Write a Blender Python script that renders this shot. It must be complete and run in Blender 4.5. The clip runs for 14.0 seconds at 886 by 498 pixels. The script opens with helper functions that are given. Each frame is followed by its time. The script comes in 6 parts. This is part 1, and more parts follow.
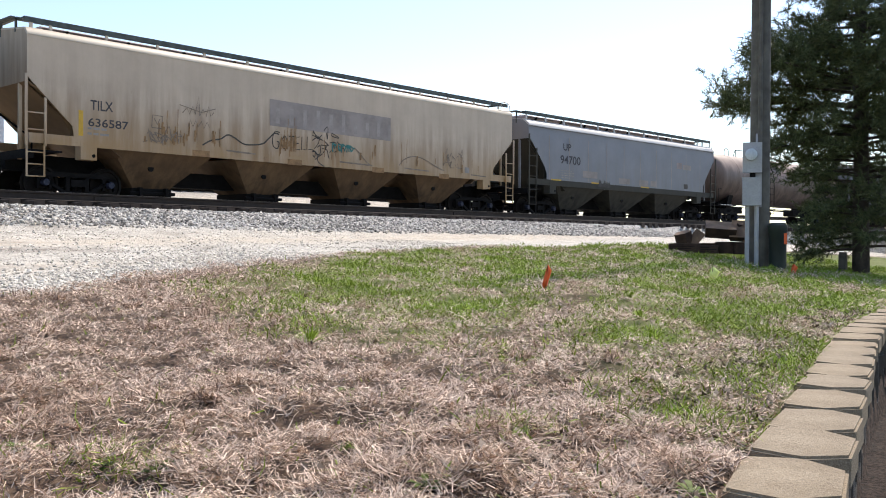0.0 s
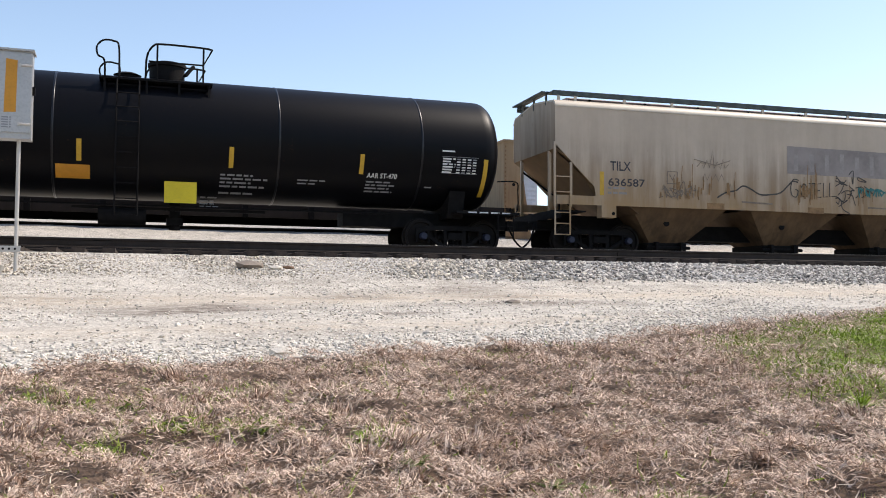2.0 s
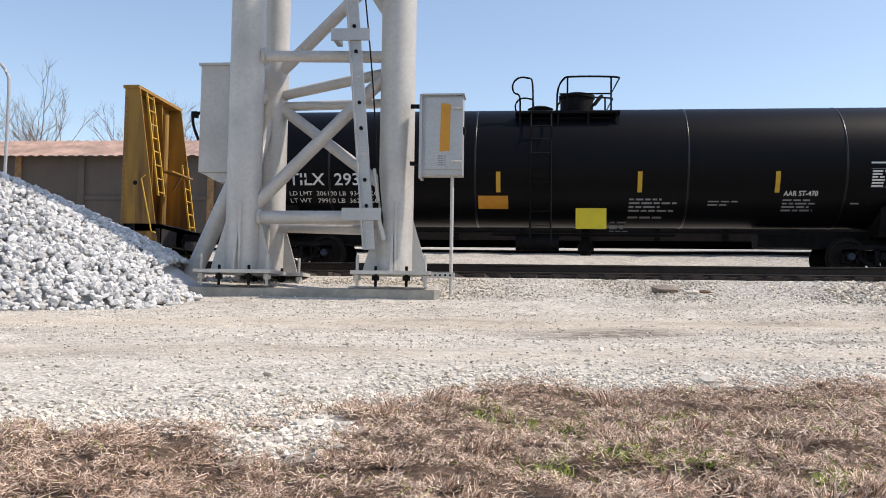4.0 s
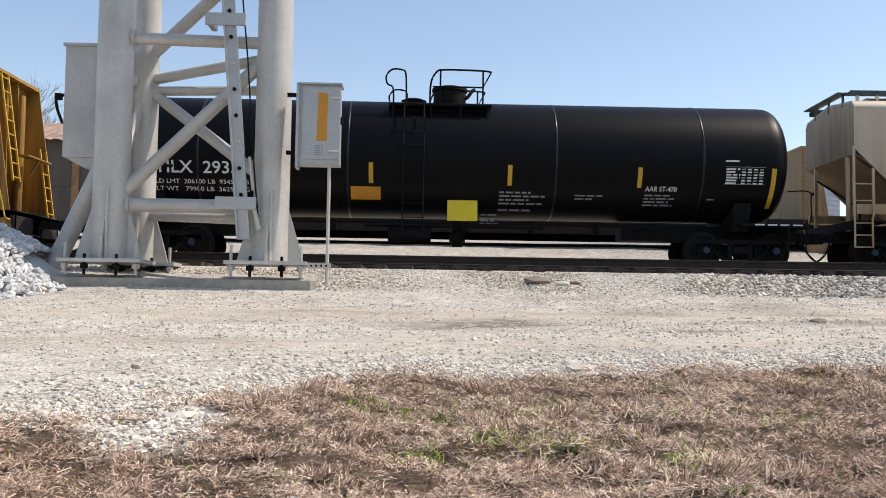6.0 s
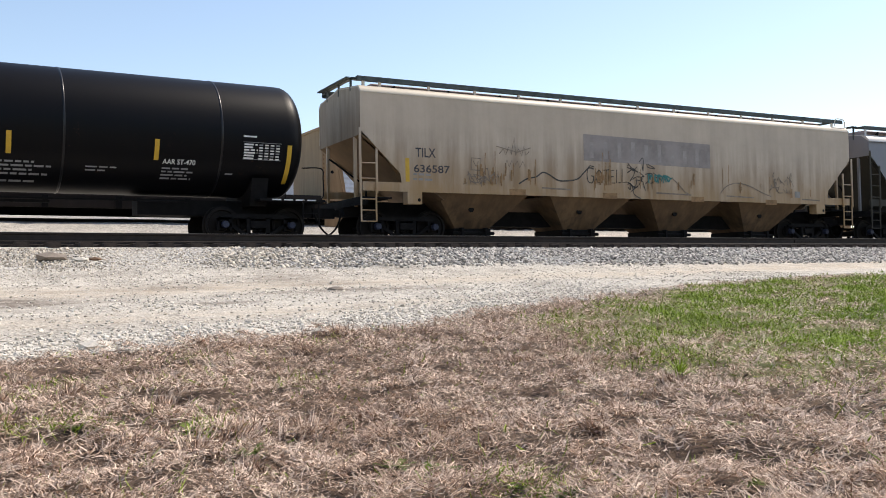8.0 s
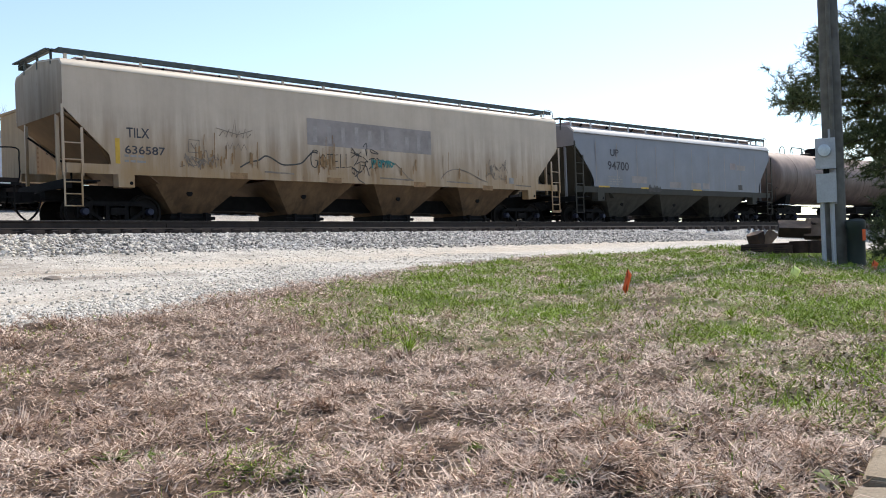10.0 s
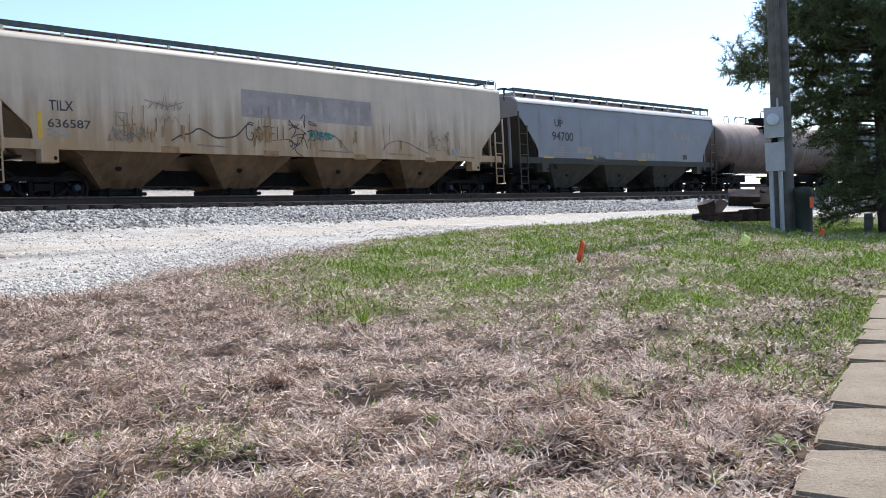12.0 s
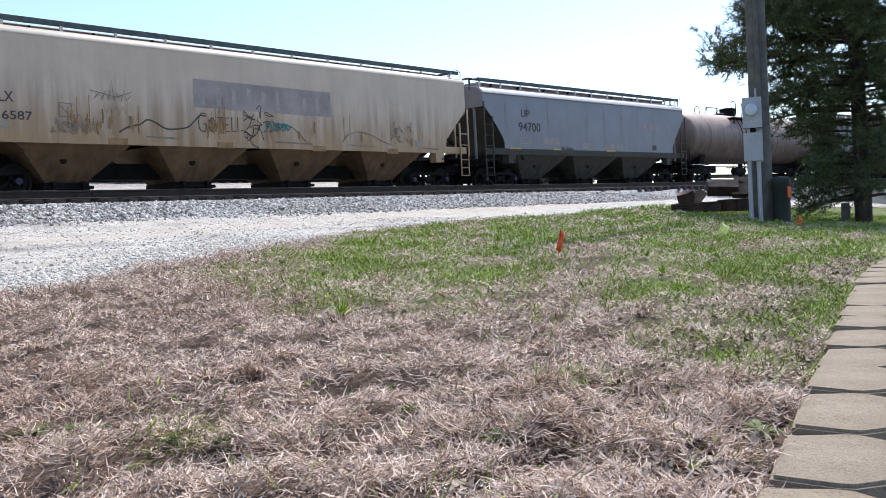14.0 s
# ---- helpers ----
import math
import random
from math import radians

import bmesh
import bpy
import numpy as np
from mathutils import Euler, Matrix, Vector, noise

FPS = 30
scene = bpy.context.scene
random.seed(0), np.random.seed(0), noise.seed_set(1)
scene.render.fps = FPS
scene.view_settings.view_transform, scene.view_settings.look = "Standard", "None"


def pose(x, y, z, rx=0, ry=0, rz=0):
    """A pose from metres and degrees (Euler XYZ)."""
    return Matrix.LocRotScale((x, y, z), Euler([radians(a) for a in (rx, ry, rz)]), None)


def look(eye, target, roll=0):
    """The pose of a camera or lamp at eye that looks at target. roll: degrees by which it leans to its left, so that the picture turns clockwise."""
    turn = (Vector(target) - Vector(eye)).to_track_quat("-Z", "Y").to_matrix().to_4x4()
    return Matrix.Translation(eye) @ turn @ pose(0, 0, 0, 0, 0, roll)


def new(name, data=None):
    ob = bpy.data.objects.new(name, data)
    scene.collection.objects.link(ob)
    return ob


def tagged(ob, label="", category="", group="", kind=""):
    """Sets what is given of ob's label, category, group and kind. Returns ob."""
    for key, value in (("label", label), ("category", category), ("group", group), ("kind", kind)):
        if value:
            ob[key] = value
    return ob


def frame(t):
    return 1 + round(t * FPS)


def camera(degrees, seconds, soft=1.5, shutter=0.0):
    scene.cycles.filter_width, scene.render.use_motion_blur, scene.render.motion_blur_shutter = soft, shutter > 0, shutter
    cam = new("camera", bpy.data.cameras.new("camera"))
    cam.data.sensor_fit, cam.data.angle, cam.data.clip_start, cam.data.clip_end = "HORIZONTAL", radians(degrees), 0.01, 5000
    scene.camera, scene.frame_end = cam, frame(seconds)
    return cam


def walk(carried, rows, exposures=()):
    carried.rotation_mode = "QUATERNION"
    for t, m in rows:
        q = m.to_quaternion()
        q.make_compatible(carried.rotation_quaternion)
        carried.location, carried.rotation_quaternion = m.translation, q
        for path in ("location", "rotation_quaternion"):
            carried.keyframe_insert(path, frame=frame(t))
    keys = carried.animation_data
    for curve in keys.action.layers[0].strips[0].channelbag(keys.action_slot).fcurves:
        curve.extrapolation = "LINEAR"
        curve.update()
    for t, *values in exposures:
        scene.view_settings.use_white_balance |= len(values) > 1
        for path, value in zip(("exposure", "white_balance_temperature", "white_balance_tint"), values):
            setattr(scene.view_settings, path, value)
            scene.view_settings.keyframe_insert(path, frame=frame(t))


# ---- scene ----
cam = camera(51.4, 14.0, soft=0.95)
# seconds, x, y, z, yaw, pitch, roll
ROWS = [
    (0, 0.000, -0.000, 0.600, -50.45, -0.44, -0.35),
    (0.5, -0.022, 0.012, 0.596, -46.69, 0.89, -0.45),
    (1, -0.058, 0.029, 0.601, -34.27, 1.48, -0.40),
    (1.5, -0.089, 0.015, 0.613, -25.35, 1.80, -0.38),
    (2, -0.139, 0.003, 0.624, -19.28, 2.62, -0.35),
    (2.5, -0.195, 0.033, 0.625, -10.38, 3.59, -0.14),
    (3, -0.213, 0.058, 0.625, -4.71, 3.98, -0.54),
    (3.5, -0.244, 0.075, 0.631, 1.31, 3.94, -0.88),
    (3.7, -0.252, 0.067, 0.636, 3.30, 3.87, -0.80),
    (4.2, -0.258, 0.055, 0.640, 6.90, 3.80, -0.95),
    (4.75, -0.262, 0.040, 0.643, 8.10, 3.72, -1.05),
    (5.3, -0.262, 0.020, 0.645, 6.40, 3.60, -1.20),
    (5.8, -0.258, 0.011, 0.644, 1.29, 3.49, -1.29),
    (6, -0.240, 0.017, 0.637, -1.91, 3.37, -0.85),
    (6.5, -0.197, 0.045, 0.615, -10.56, 2.58, 0.26),
    (7, -0.180, 0.059, 0.598, -16.47, 2.00, 0.35),
    (7.5, -0.130, 0.104, 0.584, -25.95, 2.12, 0.20),
    (8, -0.150, 0.113, 0.588, -30.51, 1.86, 1.04),
    (8.5, -0.170, 0.088, 0.585, -37.48, 1.65, 1.23),
    (9, -0.167, 0.081, 0.576, -41.37, 1.42, 1.23),
    (9.2, -0.155, 0.080, 0.573, -42.88, 1.32, 1.58),
    (9.8, -0.140, 0.088, 0.570, -45.90, 0.75, 1.95),
    (10.5, -0.115, 0.100, 0.566, -48.60, -0.15, 2.45),
    (11.3, -0.096, 0.112, 0.563, -49.66, -0.91, 2.94),
    (11.5, -0.096, 0.114, 0.564, -49.76, -1.09, 2.80),
    (12, -0.102, 0.114, 0.564, -49.59, -1.30, 2.78),
    (12.5, -0.102, 0.111, 0.563, -50.00, -1.45, 2.84),
    (13, -0.099, 0.110, 0.562, -50.26, -1.53, 3.04),
    (13.5, -0.089, 0.116, 0.561, -50.19, -1.62, 3.07),
    (14, -0.079, 0.120, 0.551, -50.78, -1.84, 3.10),
]
# seconds, stops, kelvin, tint
EXPOSURES = [(0.0, 0.24, 6850, 12), (0.5, 0.19, 6850, 12), (1.0, 0.12, 6850, 14), (1.5, 0.07, 6900, 13), (2.5, 0.05, 6950, 13), (3.5, 0.0, 6950, 13), (6.0, -0.08, 7050, 12),
             (7.0, 0.02, 7200, 12), (8.0, 0.03, 7100, 12), (9.0, 0.08, 6850, 8), (10.5, 0.13, 6550, 11), (11.5, 0.16, 6250, 11), (14.0, 0.19, 6100, 12)]
walk(cam, [(t, pose(x, y, z, 90 + pitch, roll, yaw)) for t, x, y, z, yaw, pitch, roll in ROWS], EXPOSURES)

# ---- world and sun ----
SUN_ELEVATION, SUN_HEADING = 52.0, 3.0   # heading: degrees from +x towards +y
world = bpy.data.worlds.new("world")
scene.world = world
world.use_nodes = True
wn = world.node_tree
sky = wn.nodes.new("ShaderNodeTexSky")
sky.sky_type = "NISHITA"
sky.sun_disc = False
sky.sun_elevation = radians(SUN_ELEVATION)
sky.sun_rotation = radians(90.0 - SUN_HEADING)
sky.air_density, sky.dust_density, sky.ozone_density = 1.0, 0.5, 1.0
background = wn.nodes["Background"]
background.inputs["Strength"].default_value = 0.2
wn.links.new(sky.outputs[0], background.inputs[0])
sun = new("sun", bpy.data.lights.new("sun", "SUN"))
sun.data.energy, sun.data.angle, sun.data.color = 4.6, radians(0.53), (1.0, 0.94, 0.85)
sun_from = Vector((math.cos(radians(SUN_HEADING)) * math.cos(radians(SUN_ELEVATION)),
                   math.sin(radians(SUN_HEADING)) * math.cos(radians(SUN_ELEVATION)), math.sin(radians(SUN_ELEVATION))))
sun.matrix_world = look(sun_from * 200, (0, 0, 0))


# ---- materials ----
class Nodes:
    """A small builder for node materials."""

    def __init__(self, name):
        self.m = bpy.data.materials.new(name)
        self.m.use_nodes = True
        self.t = self.m.node_tree
        self.bsdf = self.t.nodes["Principled BSDF"]
        self.coord = self.t.nodes.new("ShaderNodeTexCoord").outputs["Object"]

    def node(self, kind, **sockets):
        n = self.t.nodes.new(kind)
        for k, v in sockets.items():
            self.put(n.inputs[k.replace("_", " ")], v)
        return n

    def put(self, socket, v):
        if isinstance(v, bpy.types.NodeSocket):
            self.t.links.new(v, socket)
        elif isinstance(v, (tuple, list)) and len(v) == 3 and socket.type == "RGBA":
            socket.default_value = (*v, 1)
        else:
            socket.default_value = v

    def noise(self, scale, detail=4, rough=0.55, stretch=None):
        v = self.coord
        if stretch:
            mp = self.node("ShaderNodeMapping", Vector=v, Scale=stretch)
            v = mp.outputs[0]
        return self.node("ShaderNodeTexNoise", Vector=v, Scale=scale, Detail=detail, Roughness=rough).outputs["Fac"]

    def voronoi(self, scale, what="Distance", feature="F1"):
        n = self.node("ShaderNodeTexVoronoi", Vector=self.coord, Scale=scale)
        n.feature = feature
        return n.outputs[what]

    def ramp(self, fac, lo, hi):
        n = self.node("ShaderNodeMapRange", Value=fac)
        n.inputs["From Min"].default_value, n.inputs["From Max"].default_value = lo, hi
        return n.outputs[0]

    def math(self, op, a, b=0.0):
        n = self.t.nodes.new("ShaderNodeMath")
        n.operation = op
        self.put(n.inputs[0], a)
        self.put(n.inputs[1], b)
        return n.outputs[0]

    def mix(self, fac, a, b, blend="MIX"):
        n = self.t.nodes.new("ShaderNodeMix")
        n.data_type, n.blend_type = "RGBA", blend
        self.put(n.inputs[0], fac)
        self.put(n.inputs[6], a)
        self.put(n.inputs[7], b)
        return n.outputs[2]

    def attr(self, name):
        n = self.t.nodes.new("ShaderNodeAttribute")
        n.attribute_name = name
        return n.outputs["Fac"]

    def island(self):
        return self.t.nodes.new("ShaderNodeNewGeometry").outputs["Random Per Island"]

    def random(self):
        return self.t.nodes.new("ShaderNodeObjectInfo").outputs["Random"]

    def z(self):
        return self.node("ShaderNodeSeparateXYZ", Vector=self.coord).outputs[2]

    def done(self, color, rough=0.6, metal=0.0, bump=None, strength=0.3, distance=0.02, spec=None, trans=0.0):
        self.put(self.bsdf.inputs["Base Color"], color)
        self.put(self.bsdf.inputs["Roughness"], rough)
        self.put(self.bsdf.inputs["Metallic"], metal)
        if spec is not None:
            self.put(self.bsdf.inputs["Specular IOR Level"], spec)
        if bump is not None:
            b = self.node("ShaderNodeBump", Height=bump, Strength=strength, Distance=distance)
            self.t.links.new(b.outputs[0], self.bsdf.inputs["Normal"])
        return self.m


def plain(name, color, rough=0.6, metal=0.0, vary=0.25, scale=3.0, fine=40.0, bump=0.15, dirt=None, spec=None):
    """Paint, wood or metal with two scales of unevenness."""
    n = Nodes(name)
    dark = tuple(c * (1 - vary) for c in color)
    light = tuple(min(1, c * (1 + vary * 0.6)) for c in color)
    c = n.mix(n.ramp(n.noise(scale), 0.35, 0.65), dark, light)
    c = n.mix(n.math("MULTIPLY", n.ramp(n.noise(fine), 0.45, 0.75), 0.35), c, dirt or tuple(c * 0.55 for c in color))
    return n.done(c, rough, metal, n.noise(fine * 2), bump, 0.01, spec=spec)


def car_paint(name, color, stain_shade, stain_amount=0.6, rough=0.55, low=1.0, high=3.6, grime_shade=0.0, film_color=None, spec=0.5, film_z=(2.5, 1.45)):
    """Weathered freight car paint: rust streaks run down it, and road dirt thickens towards the sill. On hopper bays
    and the brown tank, stain and film also carry painted shade.
    """
    n = Nodes(name)
    streak = n.noise(2.2, 5, 0.6, (1.6, 1.6, 0.16))
    blotch = n.noise(0.8, 6, 0.65)
    speck = n.noise(9, 6, 0.7)
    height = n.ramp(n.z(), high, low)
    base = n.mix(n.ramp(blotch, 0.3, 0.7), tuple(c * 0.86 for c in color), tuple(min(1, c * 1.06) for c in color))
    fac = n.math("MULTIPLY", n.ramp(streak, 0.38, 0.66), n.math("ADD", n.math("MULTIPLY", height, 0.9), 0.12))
    base = n.mix(n.math("MULTIPLY", fac, stain_amount), base, stain_shade)
    if grime_shade:
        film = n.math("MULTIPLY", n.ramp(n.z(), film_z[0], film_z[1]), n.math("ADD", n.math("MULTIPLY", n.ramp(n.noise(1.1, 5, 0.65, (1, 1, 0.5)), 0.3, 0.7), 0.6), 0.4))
        base = n.mix(n.math("MULTIPLY", film, grime_shade), base, film_color or tuple(c * 1.05 for c in stain_shade))
    rust = n.math("MULTIPLY", n.ramp(speck, 0.6, 0.74), n.ramp(n.noise(1.3, 3), 0.5, 0.65))
    base = n.mix(n.math("MULTIPLY", rust, n.math("MULTIPLY", height, stain_amount)), base, (0.16, 0.075, 0.035))
    return n.done(base, rough, 0.0, n.noise(30), 0.06, 0.01, spec=spec)


def leafy(name, a, b, rough=0.55, third=None):
    """Blades and leaves: each piece takes its own tone."""
    n = Nodes(name)
    r = n.island()
    c = n.mix(r, a, b)
    if third:
        c = n.mix(n.ramp(n.noise(1.1, 3), 0.48, 0.62), c, n.mix(r, a, tuple((p + q) / 2 for p, q in zip(third, b))))
    return n.done(c, rough, 0.0, spec=0.12)


def stony(name, a, b, rough=0.85, warm=None):
    n = Nodes(name)
    c = n.mix(n.island(), a, b)
    c = n.mix(n.math("MULTIPLY", n.ramp(n.noise(60, 3), 0.4, 0.7), 0.4), c, tuple(v * 0.6 for v in a))
    if warm:
        c = n.mix(n.ramp(n.noise(0.7, 3), 0.5, 0.7), c, warm)
    return n.done(c, rough, 0.0, n.noise(90), 0.3, 0.01)


def ground_material():
    n = Nodes("ground_soil_and_gravel")
    gravel, ballast, green, tan = n.attr("gravel"), n.attr("ballast"), n.attr("green"), n.attr("tan")
    soil = n.mix(n.ramp(n.noise(1.2, 6), 0.35, 0.7), (0.12, 0.08, 0.056), (0.24, 0.163, 0.115))
    soil = n.mix(n.ramp(n.noise(30, 5, 0.7), 0.35, 0.65), soil, (0.045, 0.033, 0.025))
    grassy = n.mix(n.ramp(n.noise(18, 5, 0.7), 0.3, 0.7), (0.07, 0.105, 0.02), (0.22, 0.25, 0.075))
    soil = n.mix(n.math("MULTIPLY", green, 0.75), soil, grassy)
    # Shade at the foot of the wall, painted as near-black ground.
    soil = n.mix(n.attr("wall_shade"), soil, n.mix(n.ramp(n.noise(40, 4), 0.4, 0.6), (0.014, 0.01, 0.008), (0.05, 0.034, 0.027)))
    cell = n.voronoi(32, "Color")
    grey = n.node("ShaderNodeSeparateColor", Color=cell).outputs[0]
    crush = n.mix(grey, (0.26, 0.235, 0.2), (0.74, 0.69, 0.61))
    fines = n.mix(n.ramp(n.noise(3, 6, 0.7, (0.7, 1.2, 1)), 0.35, 0.65), (0.58, 0.53, 0.46), (0.79, 0.735, 0.65))
    road = n.mix(n.ramp(n.noise(2.0, 6, 0.75), 0.42, 0.62), crush, fines)
    road = n.mix(n.math("MULTIPLY", n.ramp(n.noise(34, 4, 0.85), 0.48, 0.64), 0.75), road, (0.23, 0.205, 0.18))
    road = n.mix(n.math("MULTIPLY", n.math("MULTIPLY", tan, 0.8), n.ramp(n.noise(5, 4), 0.3, 0.7)), road, (0.56, 0.45, 0.33))
    road = n.mix(n.math("MULTIPLY", n.attr("dark"), n.ramp(n.noise(7, 5), 0.25, 0.55)), road, (0.2, 0.165, 0.135))
    cell2 = n.node("ShaderNodeSeparateColor", Color=n.voronoi(17, "Color")).outputs[0]
    stone = n.mix(cell2, (0.2, 0.195, 0.19), (0.62, 0.6, 0.57))
    stone = n.mix(n.ramp(n.voronoi(17), 0.55, 0.9), stone, (0.05, 0.05, 0.05))
    stone = n.mix(n.math("MULTIPLY", n.attr("dusty"), 0.75), stone, road)
    c = n.mix(gravel, soil, road)
    c = n.mix(ballast, c, stone)
    bump = n.math("ADD", n.math("MULTIPLY", n.voronoi(32), gravel), n.math("MULTIPLY", n.voronoi(17), n.math("MULTIPLY", ballast, 2.0)))
    bump = n.math("ADD", bump, n.math("MULTIPLY", n.noise(24, 6), 0.8))
    return n.done(c, 0.92, 0.0, bump, 0.55, 0.03, spec=0.15)


M_GROUND = ground_material()
M_STRAW = leafy("dry_straw", (0.21, 0.122, 0.08), (1.0, 0.8, 0.64), 0.6, (0.54, 0.37, 0.26))
M_GRASS = leafy("green_grass", (0.13, 0.205, 0.018), (0.33, 0.43, 0.055), 0.6, (0.36, 0.38, 0.1))
M_WEED = leafy("weed_leaf", (0.04, 0.068, 0.012), (0.16, 0.2, 0.04))
M_LITTER = leafy("dead_leaf", (0.07, 0.045, 0.032), (0.52, 0.42, 0.33), 0.7)
M_NEEDLE = leafy("pine_needle", (0.035, 0.052, 0.024), (0.17, 0.19, 0.085), 0.5)
M_BALLAST = stony("ballast_stone", (0.125, 0.112, 0.1), (0.88, 0.81, 0.72))
M_CRUSHED = stony("crushed_limestone", (0.45, 0.405, 0.345), (0.9, 0.82, 0.71))
M_DUSTY = stony("dusty_limestone_ballast", (0.3, 0.262, 0.212), (0.86, 0.77, 0.645))
M_ROCK = stony("brown_grey_rock", (0.2, 0.165, 0.135), (0.26, 0.215, 0.175))
M_RIPRAP = stony("white_riprap", (0.42, 0.415, 0.41), (0.76, 0.75, 0.74))
M_CONCRETE = plain("concrete", (0.34, 0.32, 0.28), 0.9, 0, 0.25, 4, 60, 0.4)
M_RAIL = plain("rusted_rail_steel", (0.034, 0.024, 0.019), 0.75, 0.3, 0.3, 6, 60, 0.3)
M_RAILTOP = plain("worn_rail_head", (0.3, 0.27, 0.25), 0.4, 0.8, 0.2, 6, 60, 0.1)
M_TIE = plain("creosoted_tie", (0.055, 0.04, 0.032), 0.9, 0, 0.4, 8, 50, 0.5)
M_GALV = plain("galvanised_steel", (0.52, 0.49, 0.455), 0.42, 0.15, 0.14, 1.2, 14, 0.05, (0.33, 0.31, 0.28))
M_ALU = plain("aluminium_case", (0.45, 0.445, 0.44), 0.42, 0.3, 0.07, 2, 25, 0.05)
M_DARK = plain("dark_grimy_steel", (0.009, 0.008, 0.008), 0.8, 0.0, 0.4, 4, 40, 0.3, spec=0.15)
M_WHEEL = plain("wheel_steel", (0.014, 0.011, 0.0095), 0.7, 0.1, 0.3, 6, 40, 0.2, spec=0.15)
M_AXLECAP = plain("blue_grey_axle_cap", (0.022, 0.026, 0.05), 0.6, 0.1, 0.3, 6, 40, 0.2)
M_YELLOW = plain("safety_yellow", (0.62, 0.36, 0.03), 0.5, 0, 0.1, 4, 40, 0.05)
M_PLACARD = plain("yellow_placard", (0.78, 0.6, 0.02), 0.5, 0, 0.08, 2, 40, 0.03)
M_ORANGE = plain("orange_decal", (0.62, 0.27, 0.02), 0.5, 0, 0.1, 3, 40, 0.03)
M_STENCIL = plain("white_stencil", (0.74, 0.73, 0.7), 0.6, 0, 0.08, 6, 60, 0.02)
M_GREYSTENCIL = plain("grey_stencil", (0.26, 0.26, 0.27), 0.6, 0, 0.1, 6, 60, 0.02)
M_BLACKSTENCIL = plain("black_stencil", (0.045, 0.04, 0.045), 0.6, 0, 0.2, 6, 60, 0.02)
M_FADED = plain("faded_grey_stencil", (0.3, 0.27, 0.24), 0.7, 0, 0.2, 6, 60, 0.02)
M_PATCH = plain("painted_out_patch", (0.3, 0.25, 0.225), 0.65, 0, 0.2, 1.6, 9, 0.03, (0.37, 0.315, 0.275))
M_FADEDPATCH = plain("pale_ghost_paint", (0.35, 0.3, 0.27), 0.65, 0, 0.14, 3, 20, 0.03)
M_SPRAY = plain("black_spray_paint", (0.07, 0.06, 0.05), 0.7, 0, 0.3, 6, 60, 0.02)
M_SPRAYBROWN = plain("brown_spray_paint", (0.25, 0.19, 0.14), 0.7, 0, 0.3, 6, 60, 0.02)
M_SPRAYTEAL = plain("teal_spray_paint", (0.04, 0.19, 0.17), 0.7, 0, 0.3, 6, 60, 0.02)
M_RUSTSTREAK = plain("rust_streak", (0.3, 0.17, 0.075), 0.8, 0, 0.3, 6, 30, 0.05)
M_BLACKTANK = car_paint("black_tank_paint", (0.0035, 0.0035, 0.005), (0.006, 0.005, 0.004), 0.5, 0.42, 1.0, 4.6, spec=0.12)
M_TAN = car_paint("weathered_cream_paint", (0.57, 0.455, 0.345), (0.21, 0.125, 0.065), 1.0, 0.55, 1.4, 3.4, 1.0, (0.36, 0.215, 0.09), film_z=(2.8, 1.45))
# Rust stain, with the underbody shade painted in as near-black lower down.
M_TANBAY = car_paint("rusty_shaded_bay_paint", (0.23, 0.142, 0.07), (0.01, 0.0075, 0.006), 1.0, 0.8, 0.7, 1.9, 0.88, (0.085, 0.045, 0.018))
M_TANEND = car_paint("dirt_streaked_end_paint", (0.44, 0.345, 0.255), (0.14, 0.085, 0.045), 1.0, 0.7, 1.6, 5.6, 0.9, (0.2, 0.12, 0.055), film_z=(4.2, 2.6))
# Dirt streaks plus underbody shade put into the colour; dims sill and ladders too.
M_GREYBAY = car_paint("dirty_shaded_bay_paint", (0.055, 0.05, 0.037), (0.012, 0.01, 0.008), 1.0, 0.85, 0.6, 1.6, 0.0)
M_TANROOF = car_paint("cream_roof_paint", (0.56, 0.48, 0.38), (0.4, 0.31, 0.22), 0.5, 0.5)
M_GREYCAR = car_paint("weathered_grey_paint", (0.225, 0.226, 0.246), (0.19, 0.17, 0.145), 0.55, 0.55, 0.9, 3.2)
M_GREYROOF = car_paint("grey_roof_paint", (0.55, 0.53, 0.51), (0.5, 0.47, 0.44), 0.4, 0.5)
# The dark film is dirt and the belly's shade, both painted into the lower half.
M_BROWNTANK = car_paint("dusty_brown_shaded_tank_paint", (0.3, 0.215, 0.175), (0.06, 0.035, 0.025), 0.95, 0.6, 1.0, 4.2, 0.95, (0.05, 0.03, 0.022), film_z=(3.5, 1.9))
M_HATCH = plain("pinkish_hatch_cover", (0.36, 0.28, 0.26), 0.7, 0, 0.25, 2, 20, 0.1)
M_GRATING = plain("dark_green_grating", (0.085, 0.1, 0.095), 0.7, 0.3, 0.3, 6, 50, 0.3)
M_BULKHEAD = car_paint("rusty_yellow_paint", (0.38, 0.2, 0.03), (0.085, 0.034, 0.014), 1.0, 0.65, 0.6, 6.0)
M_POLE = plain("weathered_pole_wood", (0.13, 0.118, 0.1), 0.9, 0, 0.3, 5, 40, 0.5)
M_METER = plain("grey_meter_enclosure", (0.4, 0.4, 0.42), 0.55, 0.1, 0.1, 4, 40, 0.05)
M_GLASS = plain("meter_glass", (0.55, 0.6, 0.66), 0.15, 0.0, 0.1, 8, 40, 0.0)
M_PEDESTAL = plain("dark_green_plastic", (0.011, 0.021, 0.019), 0.5, 0, 0.3, 3, 40, 0.1)
